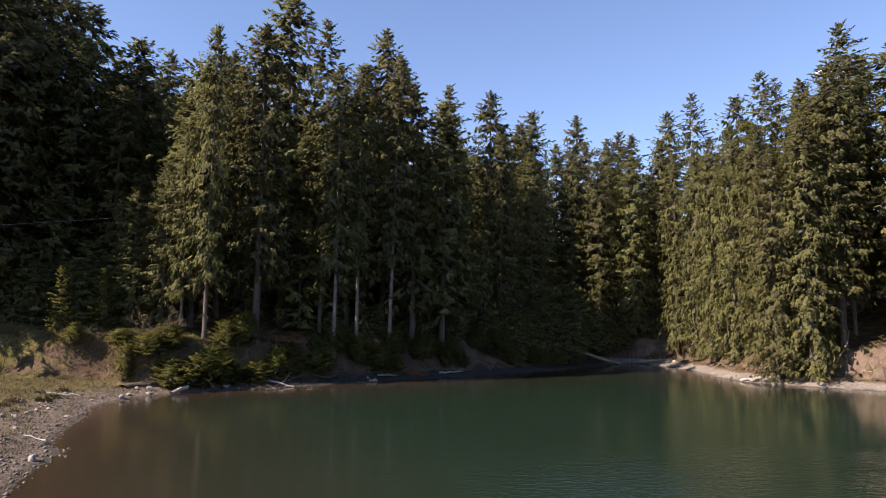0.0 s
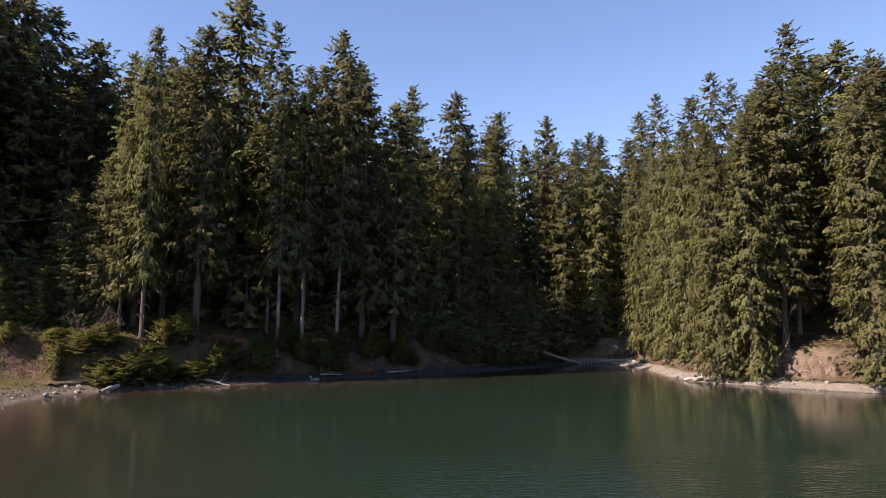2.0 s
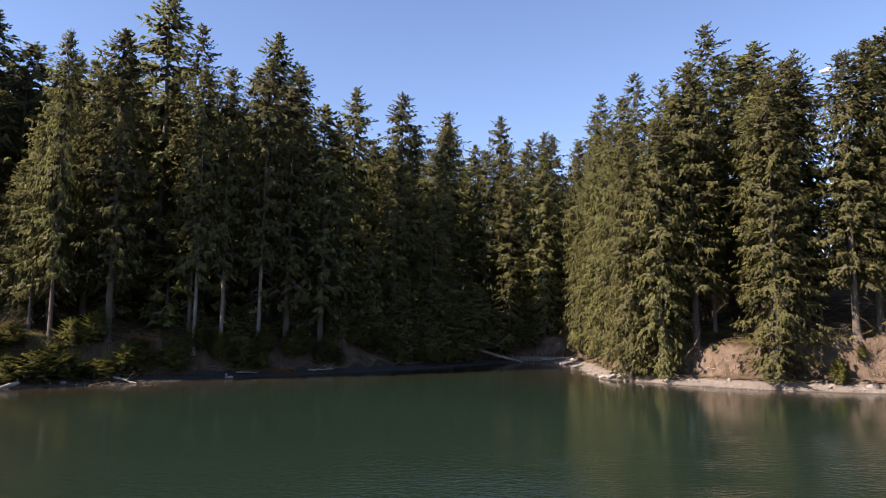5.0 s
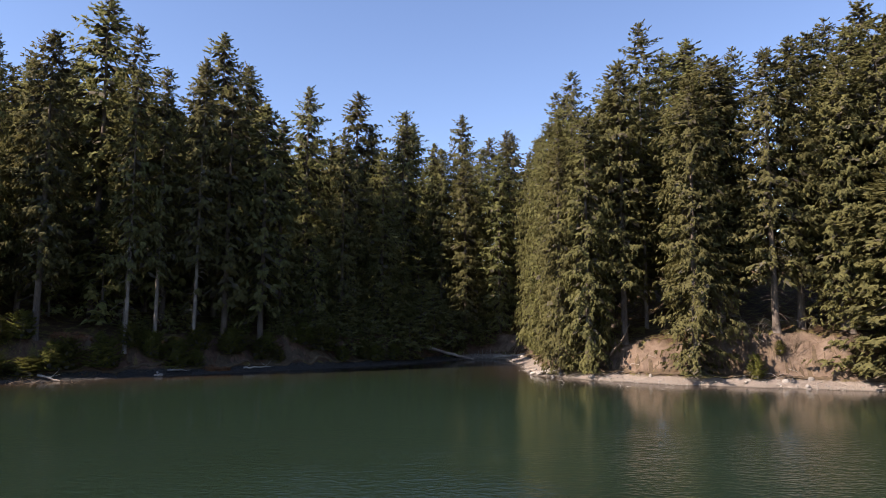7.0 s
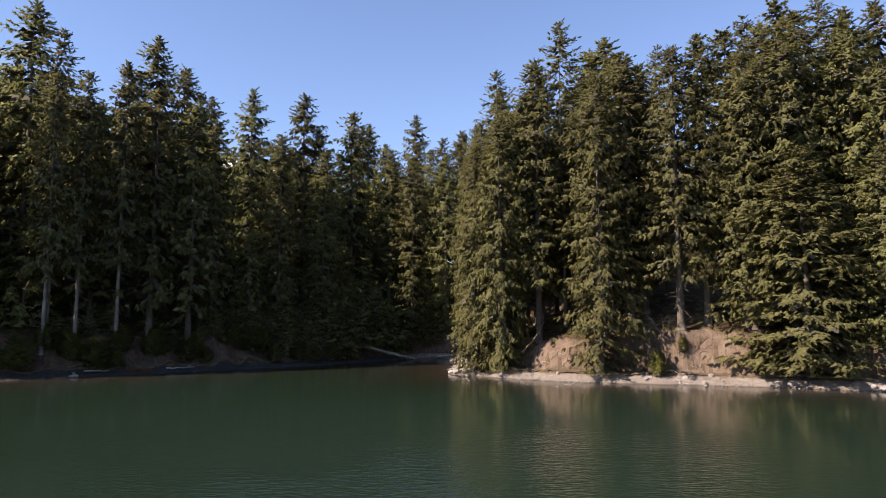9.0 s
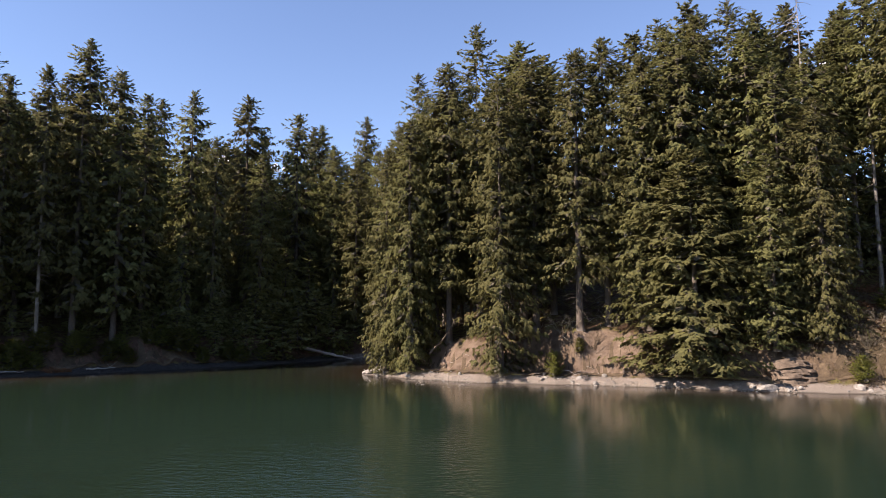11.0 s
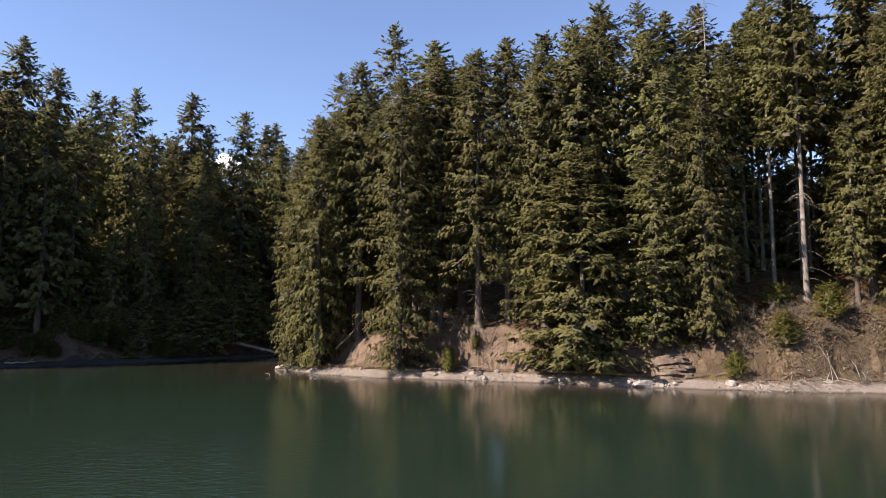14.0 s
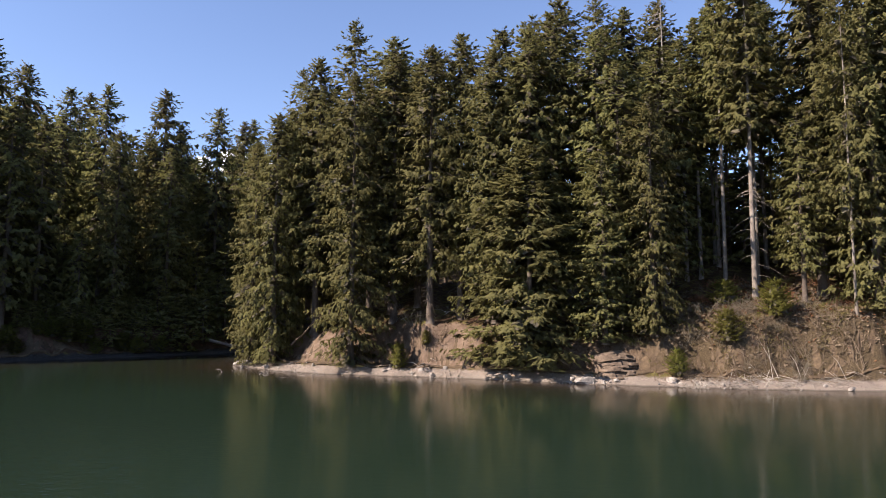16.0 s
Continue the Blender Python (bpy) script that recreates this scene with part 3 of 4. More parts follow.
COVE = [
    ("forest", -0.6, 82.9, 34.8, 1.0), ("forest", 5.1, 87.6, 35.8, 1.1), ("forest", 11.2, 91.6, 34.4, 1.0), ("forest", 19.8, 102.6, 37.3, 0.9),
    ("edge", 5.4, 75.0, 26.5, 0.85), ("deep", -0.6, 70.0, 26.5, 1.0), ("forest", 6.9, 89.2, 31.4, 0.9), 
    ("forest", 10.9, 104.4, 36.2, 1.0), ("forest", 27.0, 104.8, 35.4, 1.0), ("forest", 27.2, 98.5, 33.2, 0.9), ("airy", 32.2, 87.2, 35.8, 1.0),
    ("forest", 11.7, 106.8, 37.2, 1.0), ("edge", 16.7, 91.5, 29.0, 0.9), ("edge", 22.5, 94.1, 29.5, 0.9), ("edge", 9.5, 80.0, 25.5, 1.0),
    ("forest", 15.5, 96.5, 31.0, 1.0), ("forest", 24.0, 100.5, 33.0, 1.0), ("edge", 20.0, 90.0, 27.0, 1.0),
]
COVE_HEAD = [
    ("forest", 31.0, 97.0, 32.0, 1.0), ("edge", 24.6, 89.5, 27.5, 1.0), ("forest", 20.0, 97.5, 31.5, 1.0),
]
POINT = [
    ("curtain", 27.4, 57.2, 20.0, 0.9), ("curtain", 29.6, 55.8, 22.5, 0.95), ("edge", 28.2, 61.5, 23.5, 0.68), ("edge", 28.0, 66.5, 25.0, 0.68),
    ("curtain", 28.2, 72.0, 25.5, 0.74), ("edge", 28.4, 77.5, 25.5, 0.66), ("curtain", 28.0, 83.0, 26.0, 0.74), ("airy", 29.9, 63.5, 29.6, 0.9),
    ("raised", 33.0, 57.0, 28.2, 1.0), ("airy", 35.8, 59.9, 33.0, 1.1), ("edge", 37.1, 51.4, 24.5, 0.95), ("forest", 39.7, 58.4, 30.7, 1.2),
    ("forest", 40.3, 54.2, 27.4, 1.1), ("forest", 30.6, 70.5, 29.6, 0.9), ("airy", 35.4, 71.3, 32.0, 0.9), ("forest", 40.0, 66.0, 32.5, 1.05), ("forest", 43.5, 69.0, 33.8, 1.05), ("forest", 41.3, 76.9, 33.9, 1.0),
]
POINT_EAST = [
    ("raised", 43.5, 51.5, 26.9, 1.05), ("raised", 46.0, 52.4, 28.4, 1.05), ("airy", 46.6, 64.5, 32.6, 1.0), ("forest", 49.8, 56.1, 30.5, 1.1),
    ("airy", 53.0, 59.0, 33.2, 1.0), ("forest", 55.4, 57.5, 34.0, 1.15), ("raised", 53.5, 51.0, 29.7, 1.15), ("broad", 51.0, 46.9, 17.2, 1.5),
    ("edge", 48.6, 50.2, 26.0, 1.05), ("forest", 61.1, 56.7, 32.7, 1.1), ("edge", 56.4, 46.0, 17.0, 0.95), ("curtain", 59.8, 45.4, 20.8, 0.95),
    ("forest", 57.0, 50.0, 27.5, 1.1), ("high", 64.8, 52.8, 28.3, 1.0), ("high", 68.1, 47.7, 33.0, 1.15), ("high", 67.0, 50.4, 31.8, 1.0),
]
EAST = [
    ("airy", 58.4, 56.0, 33.6, 1.1), ("forest", 64.5, 57.5, 33.8, 1.0), ("high", 68.6, 55.6, 33.0, 1.0), ("forest", 36.3, 108.3, 40.1, 1.0), ("high", 70.0, 51.3, 31.0, 0.9), ("high", 70.8, 53.4, 31.5, 0.9), ("airy", 73.0, 43.4, 29.5, 0.7), ("edge", 75.4, 44.6, 34.0, 1.05),
    ("raised", 71.0, 46.2, 20.0, 0.8), ("forest", 73.4, 48.2, 33.0, 1.05), ("high", 72.4, 55.0, 33.5, 1.1), ("high", 69.4, 58.5, 33.5, 0.9), ("high", 74.6, 58.0, 34.0, 0.9), ("high", 72.0, 61.5, 35.0, 0.9), ("high", 66.2, 53.4, 30.0, 1.0), ("forest", 76.0, 52.6, 34.0, 1.1), ("edge", 79.0, 43.6, 32.0, 1.0), ("forest", 77.5, 46.0, 33.0, 1.2), ("high", 75.0, 50.5, 32.0, 1.0), ("forest", 82.0, 47.0, 32.0, 1.2),
]
for stand in (WEST_BANK, WEST_HILL, COVE, COVE_HEAD, POINT, POINT_EAST, EAST):
    for key, x, y, top, wide in stand:
        plant(key, x, y, top, wide, (0.0, 4.0) if (x, y) == (-6.0, 60.6) else (0.0, 0.0))

# second rank of the point, closing the wall of boughs
for key, x, y, top, wide in (
        ("forest", 31.8, 59.5, 24.5, 1.0), ("forest", 38.2, 54.0, 25.0, 1.0), ("curtain", 30.4, 57.6, 23.5, 0.85), ("forest", 42.2, 56.5, 27.5, 1.0),
        ("forest", 48.2, 50.4, 24.0, 0.9), ("forest", 51.4, 49.6, 27.2, 1.05), ("forest", 52.0, 54.0, 30.0, 1.0), ("forest", 58.6, 53.5, 29.5, 1.0),
        ("forest", 58.0, 47.6, 24.0, 0.95), ("forest", 61.8, 49.5, 26.0, 1.0), ("deep", 33.5, 62.5, 27.0, 1.1), ("deep", 37.0, 64.5, 28.0, 1.1),
        ("deep", 31.6, 80.5, 25.0, 0.9), ("deep", 31.2, 69.0, 26.0, 0.9), ("deep", 31.0, 75.0, 25.0, 0.9)):
    plant(key, x, y, top, wide)

# young growth on the banks
for key, x, y, h, wide in (
        ("young", -28.3, 47.6, 4.6, 1.0), ("young", -26.2, 49.2, 4.2, 1.0), ("bush", -26.6, 46.4, 1.2, 1.0), ("bush", -22.5, 45.5, 2.1, 0.7),
        ("bush", -21.2, 46.2, 1.3, 1.7), ("bush", -19.7, 46.3, 1.7, 1.5), ("bush", -18.3, 47.4, 1.9, 1.6), ("bush", -16.9, 48.9, 1.6, 1.6),
        ("bush", -17.9, 48.8, 2.2, 1.4), ("bush", -15.2, 50.4, 1.3, 1.8), ("bush", -20.4, 47.6, 1.5, 1.6), ("bush", -23.6, 46.9, 0.9, 1.9), ("bush", -13.8, 52.4, 1.5, 1.6), ("bush", -11.4, 54.2, 1.7, 1.5),
        ("bush", -10.0, 56.5, 2.0, 1.0), ("bush", -8.4, 57.4, 1.8, 1.0), ("bush", -7.0, 59.0, 2.0, 1.1), ("bush", -5.2, 59.4, 1.5, 1.0),
        ("bush", 41.2, 50.0, 1.7, 0.8), ("bush", 43.2, 50.5, 0.9, 0.8), ("bush", 60.6, 42.9, 1.6, 0.8), ("bush", 64.2, 43.3, 2.0, 0.9),
        ("bush", 65.2, 46.4, 1.6, 1.2), ("bush", 68.0, 44.4, 2.4, 0.9)):
    plant(key, x, y, gz(x, y) + h, wide)

# undergrowth along the shaded western bank
rng = random.Random(21)
for k in range(34):
    u = k / 33
    x = -17.0 + 33.0 * u + rng.uniform(-0.5, 0.5)
    y = 49.3 + 28.0 * u + rng.uniform(-0.3, 1.6) + 3.0 * u * (1 - u)
    h = rng.uniform(1.0, 2.4)
    if inland(x, y)[0] > 1.6:
        plant("bush", x, y, gz(x, y) + h, rng.uniform(0.8, 1.2))

# the forest behind them
rng = random.Random(7)
tries = total = 0
while tries < 9000 and total < 155:
    tries += 1
    x, y = rng.uniform(-80, 100), rng.uniform(40, 135)
    d = float(inland(x, y)[0])
    if d < 6.5 or (x < -19 and y < 54) or (63 < x < 74 and y < 60) or (44 < x < 80 and 57 < y < 74) or (y > 56 and 46.0 + 0.38 * y < x < 47.5 + 0.53 * y) or (-60 < x < -7 and abs(y - 58.8 - 0.477 * (x + 8)) < 1.9):
        continue
    if min((x - a) ** 2 + (y - b) ** 2 for a, b in planted) < (3.3 if y < 95 else 4.2) ** 2:
        continue
    total += 1
    if x > 60 and y > 52:
        thicket("low", x, y, gz(x, y) + rng.uniform(14, 21), rng.uniform(1.1, 1.5))
    elif rng.random() < 0.22 and y < 100:
        thicket("low", x, y, gz(x, y) + rng.uniform(6, 12), rng.uniform(0.9, 1.2))
    elif y < 98 and x > -36:
        plant("deep", x, y, gz(x, y) + rng.uniform(19, 24), rng.uniform(0.95, 1.2))
    else:
        thicket("far", x, y, gz(x, y) + rng.uniform(19, 24), rng.uniform(0.95, 1.2))


def fill(n, kind, box, keep, apart, heights, wide):
    """Scatters up to n trees of the joined forest over a stretch of ground."""
    done = tries = 0
    while done < n and tries < n * 14:
        tries += 1
        x, y = rng.uniform(box[0], box[1]), rng.uniform(box[2], box[3])
        if keep(x, y, float(inland(x, y)[0])) and min((x - a) ** 2 + (y - b) ** 2 for a, b in planted) > apart ** 2:
            thicket(kind, x, y, gz(x, y) + rng.uniform(*heights), rng.uniform(*wide))
            done += 1


# low spruces that close the western wood near the ground
fill(70, "low", (-34, 20, 54, 100), lambda x, y, d: 4.5 < d < 30 and abs(y - 58.8 - 0.477 * (x + 8)) > 2.2, 1.9, (5, 12), (0.9, 1.3))
fill(20, "low", (-2, 21, 60, 85), lambda x, y, d: 1.8 < d < 4.5, 1.6, (3.5, 8), (1.0, 1.3))
fill(26, "low", (-2, 24, 60, 90), lambda x, y, d: 1.9 < d < 6.0, 1.1, (1.5, 4.0), (0.6, 1.0))
# the closed wood on the slope west of the cove
fill(45, "far", (-42, 14, 62, 104), lambda x, y, d: 10 < d and y > 66 + 0.6 * (x + 8), 2.6, (18, 23), (0.9, 1.1))
# wood added over the steep western slope, mostly out of view, to cast shade
fill(85, "far", (-74, -41, 40, 92), lambda x, y, d: x < -40 - 0.62 * (y - 60) and y > 60.4 + 0.477 * (x + 8), 3.6, (25, 31), (0.9, 1.1))
# unseen tall spruces beside the meadow, added to shade the western trees
for x, y, top in ((-40, 53, 28), (-45, 52, 30), (-40, 44.2, 30)):
    thicket("far", x, y, top, 1.05)
fill(22, "low", (66, 86, 56, 76), lambda x, y, d: d > 8 and 45.0 + 0.38 * y < x < 48.5 + 0.53 * y, 1.9, (8, 12), (1.0, 1.3))
# the wood behind the eastern bank
fill(34, "far", (66, 96, 51, 78), lambda x, y, d: d > 8 and not (x < 74 and y < 60) and not 46.0 + 0.38 * y < x < 47.5 + 0.53 * y, 2.8, (20, 25), (0.9, 1.1))
# young growth that closes the dark slope behind the meadow bank and the foot of the shaded bank
fill(34, "low", (-42, -23, 51.5, 62), lambda x, y, d: y > 55.0 + 0.477 * (x + 20), 1.6, (3.0, 7.0), (0.9, 1.3))
fill(64, "low", (-17, 18, 50, 82), lambda x, y, d: 2.3 < d < 6.0 and abs(y - 58.8 - 0.477 * (x + 8)) > 1.6, 1.1, (1.4, 3.4), (0.55, 0.9))
raise_wood()


# ---- shore things ----
def rock_mesh(seed, mat, flat=0.6, cuts=2):
    bm = bmesh.new()
    bmesh.ops.create_icosphere(bm, subdivisions=cuts, radius=0.5)
    r = random.Random(seed)
    planes = [(Vector((r.gauss(0, 1), r.gauss(0, 1), r.gauss(0, 0.7))).normalized(), r.uniform(0.26, 0.40)) for _ in range(9)]
    for v in bm.verts:
        for n, h in planes:
            over = v.co.dot(n) - h
            if over > 0:
                v.co -= n * over * 0.92
        v.co += Vector((r.gauss(0, 0.012), r.gauss(0, 0.012), r.gauss(0, 0.012)))
        v.co.z = v.co.z * flat + 0.5 * flat * 0.55
    me = bpy.data.meshes.new("rock")
    bm.to_mesh(me)
    bm.free()
    me.materials.append(mat)
    return me


BOULDERS = [rock_mesh(k, ROCK, f) for k, f in ((1, 0.7), (2, 0.55), (3, 0.45), (4, 0.8))]


def boulder(k, x, y, size, turn, label="pale angular stone on the gravel shore"):
    ob = new("boulder", BOULDERS[k % 4])
    ob.matrix_basis = pose(x, y, gz(x, y) - 0.06 * size, 0, 0, turn) @ Matrix.Diagonal((size, size * 0.75, size, 1))
    return tagged(ob, label, "stone", "stones on the shore")


boulder(2, 54.4, 43.4, 1.6, 20, "large pale block of rock on the gravel shore")
boulder(1, 53.6, 43.9, 0.7, 80)
boulder(2, 53.3, 43.5, 0.5, 10)
boulder(1, 59.9, 42.3, 0.9, 130)
boulder(0, 49.3, 46.0, 0.7, 15)
boulder(2, 26.0, 58.7, 1.3, 45)
boulder(3, 26.6, 57.8, 0.9, 5)
boulder(1, 27.3, 57.0, 0.8, 95)
rng = random.Random(11)
n = 0
edge = [LAKE[i] + (LAKE[i + 1] - LAKE[i]) * u for i in range(len(LAKE) - 1) for u in np.arange(0, 1, 0.05)]
while n < 70:
    p = rng.choice(edge)
    x, y = float(p[0] + rng.uniform(-2.5, 2.5)), float(p[1] + rng.uniform(-2.5, 2.5))
    d = float(inland(x, y)[0])
    if 0.0 < d < 2.0 and 16 < y < 88 and -24 < x < 78 and not (x < 22 and y > 58):
        boulder(n, x, y, rng.uniform(0.22, 0.6), rng.uniform(0, 360))
        n += 1

# ledges of layered rock in the bank
def outcrop(seed, wide, high, deep):
    """A bulging rock face with worn horizontal beds."""
    r = np.random.RandomState(seed)
    nu, nv = 70, 64
    u, v = np.meshgrid(np.linspace(-1, 1, nu), np.linspace(0, 1, nv))
    beds = np.cumsum(r.uniform(0.06, 0.16, 16))
    bed = np.searchsorted(beds, v + 0.03 * np.sin(3.0 * u + 1.0))
    off = r.uniform(-0.19, 0.17, 18)[bed] + 0.06 * np.sin(r.uniform(2, 7, 18)[bed] * u + r.uniform(0, 6, 18)[bed])
    block = np.floor(u * r.uniform(1.5, 4.5, 18)[bed] + 0.61 * bed).astype(int) % 29
    off = off + r.uniform(-0.16, 0.16, (18, 29))[bed, block]
    bulge = np.sqrt(np.maximum(0, 1 - u * u)) * (1 - 0.55 * v * v)
    y = -deep * bulge - off + 0.05 * waves(u * 3, v * 4, 2.0, seed) + 0.9 * v ** 2 * deep
    z = high * v * (0.75 + 0.25 * np.cos(u * 1.4)) + 0.03 * waves(u * 4, v * 3, 2.4, seed + 1)
    V = np.stack([u * wide * 0.5, y, z], -1).reshape(-1, 3)
    idx = np.arange(nu * nv).reshape(nv, nu)
    F = np.stack([idx[:-1, :-1], idx[:-1, 1:], idx[1:, 1:], idx[1:, :-1]], -1).reshape(-1, 4)
    back = len(V)
    V = np.concatenate([V, V + [0, 1.4, -0.5]])
    rim = np.concatenate([idx[0], idx[1:, -1], idx[-1, -2::-1], idx[-2:0:-1, 0]])
    nxt = np.roll(rim, -1)
    return V, np.concatenate([F, F[:, ::-1] + back, np.stack([rim, rim + back, nxt + back, nxt], -1)])


ledge = new("rock_outcrop", tri_mesh("rock_outcrop", *outcrop(9, 3.4, 1.9, 1.0), STRATA))
ledge.matrix_basis = pose(57.2, 44.7, gz(57.2, 44.0) - 0.2, 0, 0, 20)
tagged(ledge, "brown layered rock outcrop in the eroded bank", "rock outcrop")


def gravel(name, n, seed, test, lo, hi, label, mat, near=-0.25, reach=2.3):
    """Loose stones too many to count, as one mesh."""
    r = np.random.RandomState(seed)
    E = np.array(edge)
    P = E[r.randint(0, len(E), n * 6)] + r.uniform(-1.0, 1.0, (n * 6, 2)) * max(3.2, reach + 1.0)
    d = inland(P[:, 0], P[:, 1])
    P = P[(d > near) & (d < reach) & test(P[:, 0], P[:, 1])][:n]
    z = ground(P[:, 0], P[:, 1])
    m = len(P)
    size = lo + (hi - lo) * r.rand(m) ** 3
    base = np.array([(1, 0, 0), (0.2, 1, 0), (-1, 0.2, 0), (0, -1, 0), (0.1, 0, 0.7), (0, 0, -0.5)], float) * 0.5
    V = base[None] * size[:, None, None] * r.uniform(0.6, 1.4, (m, 6, 3))
    a = r.uniform(0, 6.28, m)
    c, s_ = np.cos(a)[:, None], np.sin(a)[:, None]
    V = np.stack([V[..., 0] * c - V[..., 1] * s_, V[..., 0] * s_ + V[..., 1] * c, V[..., 2]], -1)
    V += np.concatenate([P, z[:, None] + 0.1 * size[:, None]], 1)[:, None]
    f = np.array([(0, 1, 4), (1, 2, 4), (2, 3, 4), (3, 0, 4), (1, 0, 5), (2, 1, 5), (3, 2, 5), (0, 3, 5)])
    F = (np.arange(m)[:, None, None] * 6 + f[None]).reshape(-1, 3)
    return tagged(new(name, tri_mesh(name, V.reshape(-1, 3), F, mat)), label, "gravel", kind="stuff")


gravel("gravel", 7000, 3, lambda x, y: (x < -12) & (y > 15) & (y < 38.5 + 1.5 * waves(x, y, 1.0, 41)), 0.03, 0.20, "loose grey-brown shingle on the meadow shore", SHINGLE)
gravel("gravel", 3600, 4, lambda x, y: (x > 24) & (y > 35) & (y < 84) & (waves(x, y, 0.8, 21) > -0.1), 0.03, 0.24, "pale loose stones along the wooded shore", ROCK)
gravel("gravel", 3000, 6, lambda x, y: (x > 27) & (x < 60) & (y < 62) & (waves(x, y, 1.3, 31) > -0.2), 0.03, 0.20, "crumbled stones and clods on the bare eroded slope", STRATA, 2.0, 6.5)
gravel("gravel", 2600, 7, lambda x, y: (x < -8) & (y > 43) & (y < 58), 0.03, 0.22, "crumbled earth and stones on the eroded western bank", CLODS, 1.6, 4.2)
# these stones carry the shore's shade in their colour
gravel("gravel", 1500, 5, lambda x, y: (x < 22) & (y > 46) & (y < 84), 0.05, 0.30, "stones along the shaded shore, their colour darkened for shade", SHADED_STONE)


def turf_edge(x0, x1, y0, at, label, seed):
    """The overhanging lip of roots and turf where the bank breaks off above the beach."""
    r = np.random.RandomState(seed)
    E = np.array([p for p in edge if x0 < p[0] < x1 and p[1] > y0])
    seg = np.concatenate([[0], np.cumsum(np.linalg.norm(np.diff(E, axis=0), axis=1))])
    q = np.arange(0, seg[-1], 0.22)
    P = np.stack([np.interp(q, seg, E[:, 0]), np.interp(q, seg, E[:, 1])], 1)
    for _ in range(12):
        P[1:-1] = (P[:-2] + P[2:] + P[1:-1] * 2) / 4
    T = np.gradient(P, axis=0)
    T /= np.linalg.norm(T, axis=1)[:, None]
    n = np.stack([-T[:, 1], T[:, 0]], 1)
    n *= np.where(inland(*(P + n * 3).T) < inland(*(P - n * 3).T), -1, 1)[:, None]
    base = at + 0.18 * waves(q, 0 * q, 0.8, seed) + 0.14 * waves(q, 0 * q, 3.5, seed + 1)
    prof = [(1.5, -0.10), (0.8, 0.08), (0.32, 0.13), (0.04, 0.07), (-0.10, -0.05), (0.02, -0.17), (0.45, -0.34)]
    tall = np.clip(0.9 + 0.6 * waves(q, 0 * q, 0.5, seed + 2), 0.15, 1.6)
    B = P + n * base[:, None]
    zb = ground(B[:, 0], B[:, 1])
    rows = []
    for k, (d, h) in enumerate(prof):
        W = P + n * (base + d * (1 + 0.15 * r.normal(0, 1, len(q))))[:, None]
        z = zb + 0.14 + h * tall + r.normal(0, 0.022, len(q))
        if k < 2:
            z = ground(W[:, 0], W[:, 1]) + (0.02 if k else -0.08)
        rows.append(np.concatenate([W, z[:, None]], 1))
    V = np.stack(rows, 1).reshape(-1, 3)
    m = len(prof)
    F = [(i * m + j, i * m + j + 1, i * m + m + j + 1, i * m + m + j) for i in range(len(q) - 1) for j in range(m - 1)]
    tagged(new("turf_edge", tri_mesh("turf_edge", V, np.array(F), TURF, False)), label, "bank edge", kind="structure")


TURF = plain("turf_and_roots", (0.040, 0.027, 0.017), (0.15, 0.105, 0.06), 3.0)
turf_edge(25.2, 77.0, 37.0, 2.0, "brown undercut lip of turf above the pale beach", 5)
turf_edge(-21.5, 17.0, 43.0, 2.1, "dark undercut lip of roots above the shaded shore", 9)


def log(name, pts, r0, r1, label, mat=None, snags=0, seed=0):
    r = random.Random(seed)
    P = np.array(pts, float)
    t = np.linspace(0, 1, 9)
    u = np.linspace(0, 1, len(P))
    Q = np.stack([np.interp(t, u, P[:, k]) for k in range(3)], 1)
    Q[1:-1] += np.array([[r.gauss(0, 0.03) for _ in range(3)] for _ in range(7)])
    pieces = [tube(Q, np.linspace(r0, r1, 9) * np.array([r.uniform(0.88, 1.1) for _ in range(9)]), 8)]
    for _ in range(snags):
        k = r.randint(1, 7)
        d = np.array([r.gauss(0, 1), r.gauss(0, 1), r.uniform(0, 1)])
        d /= np.linalg.norm(d)
        L = r.uniform(0.3, 1.1)
        pieces.append(tube([Q[k], Q[k] + d * L * 0.6, Q[k] + d * L + [0, 0, 0.1]], [r1 * 0.5, r1 * 0.3, 0.006], 4))
    V, F = joined(pieces)
    me = tri_mesh(name, V, F, mat or DRIFT, False)
    return tagged(new(name, me), label, "driftwood", "driftwood on the shore")


log("drift_log", [(-18.9, 44.3, 0.05), (-18.7, 44.9, 0.28), (-18.4, 45.7, 0.40)], 0.17, 0.13, "short bleached log end at the water's edge")
log("drift_log", [(-24.1, 39.1, gz(-24.1, 39.1) + 0.08), (-22.3, 39.4, gz(-22.3, 39.4) + 0.08)], 0.08, 0.05, "pale bleached log lying on the shore", seed=1)
log("drift_log", [(-17.8, 26.9, gz(-17.8, 26.9) + 0.08), (-16.7, 26.5, gz(-16.7, 26.5) + 0.12), (-16.5, 25.4, gz(-16.5, 25.4) + 0.05)], 0.03, 0.018, "thin bleached branch on the shingle", seed=2)
log("drift_log", [(-14.2, 50.6, 0.45), (-13.2, 50.5, 0.24), (-12.2, 50.2, 0.05)], 0.10, 0.05, "bleached branch sloping into the water", snags=3, seed=3)
log("drift_log", [(-6.6, 56.6, 0.45), (-5.0, 57.6, 0.40)], 0.07, 0.03, "thin bleached branch on the dark shore", snags=3, seed=4)
log("drift_log", [(-1.4, 61.2, 0.38), (0.8, 62.4, 0.42)], 0.09, 0.04, "broken pale branches on the dark shore", snags=5, seed=5)
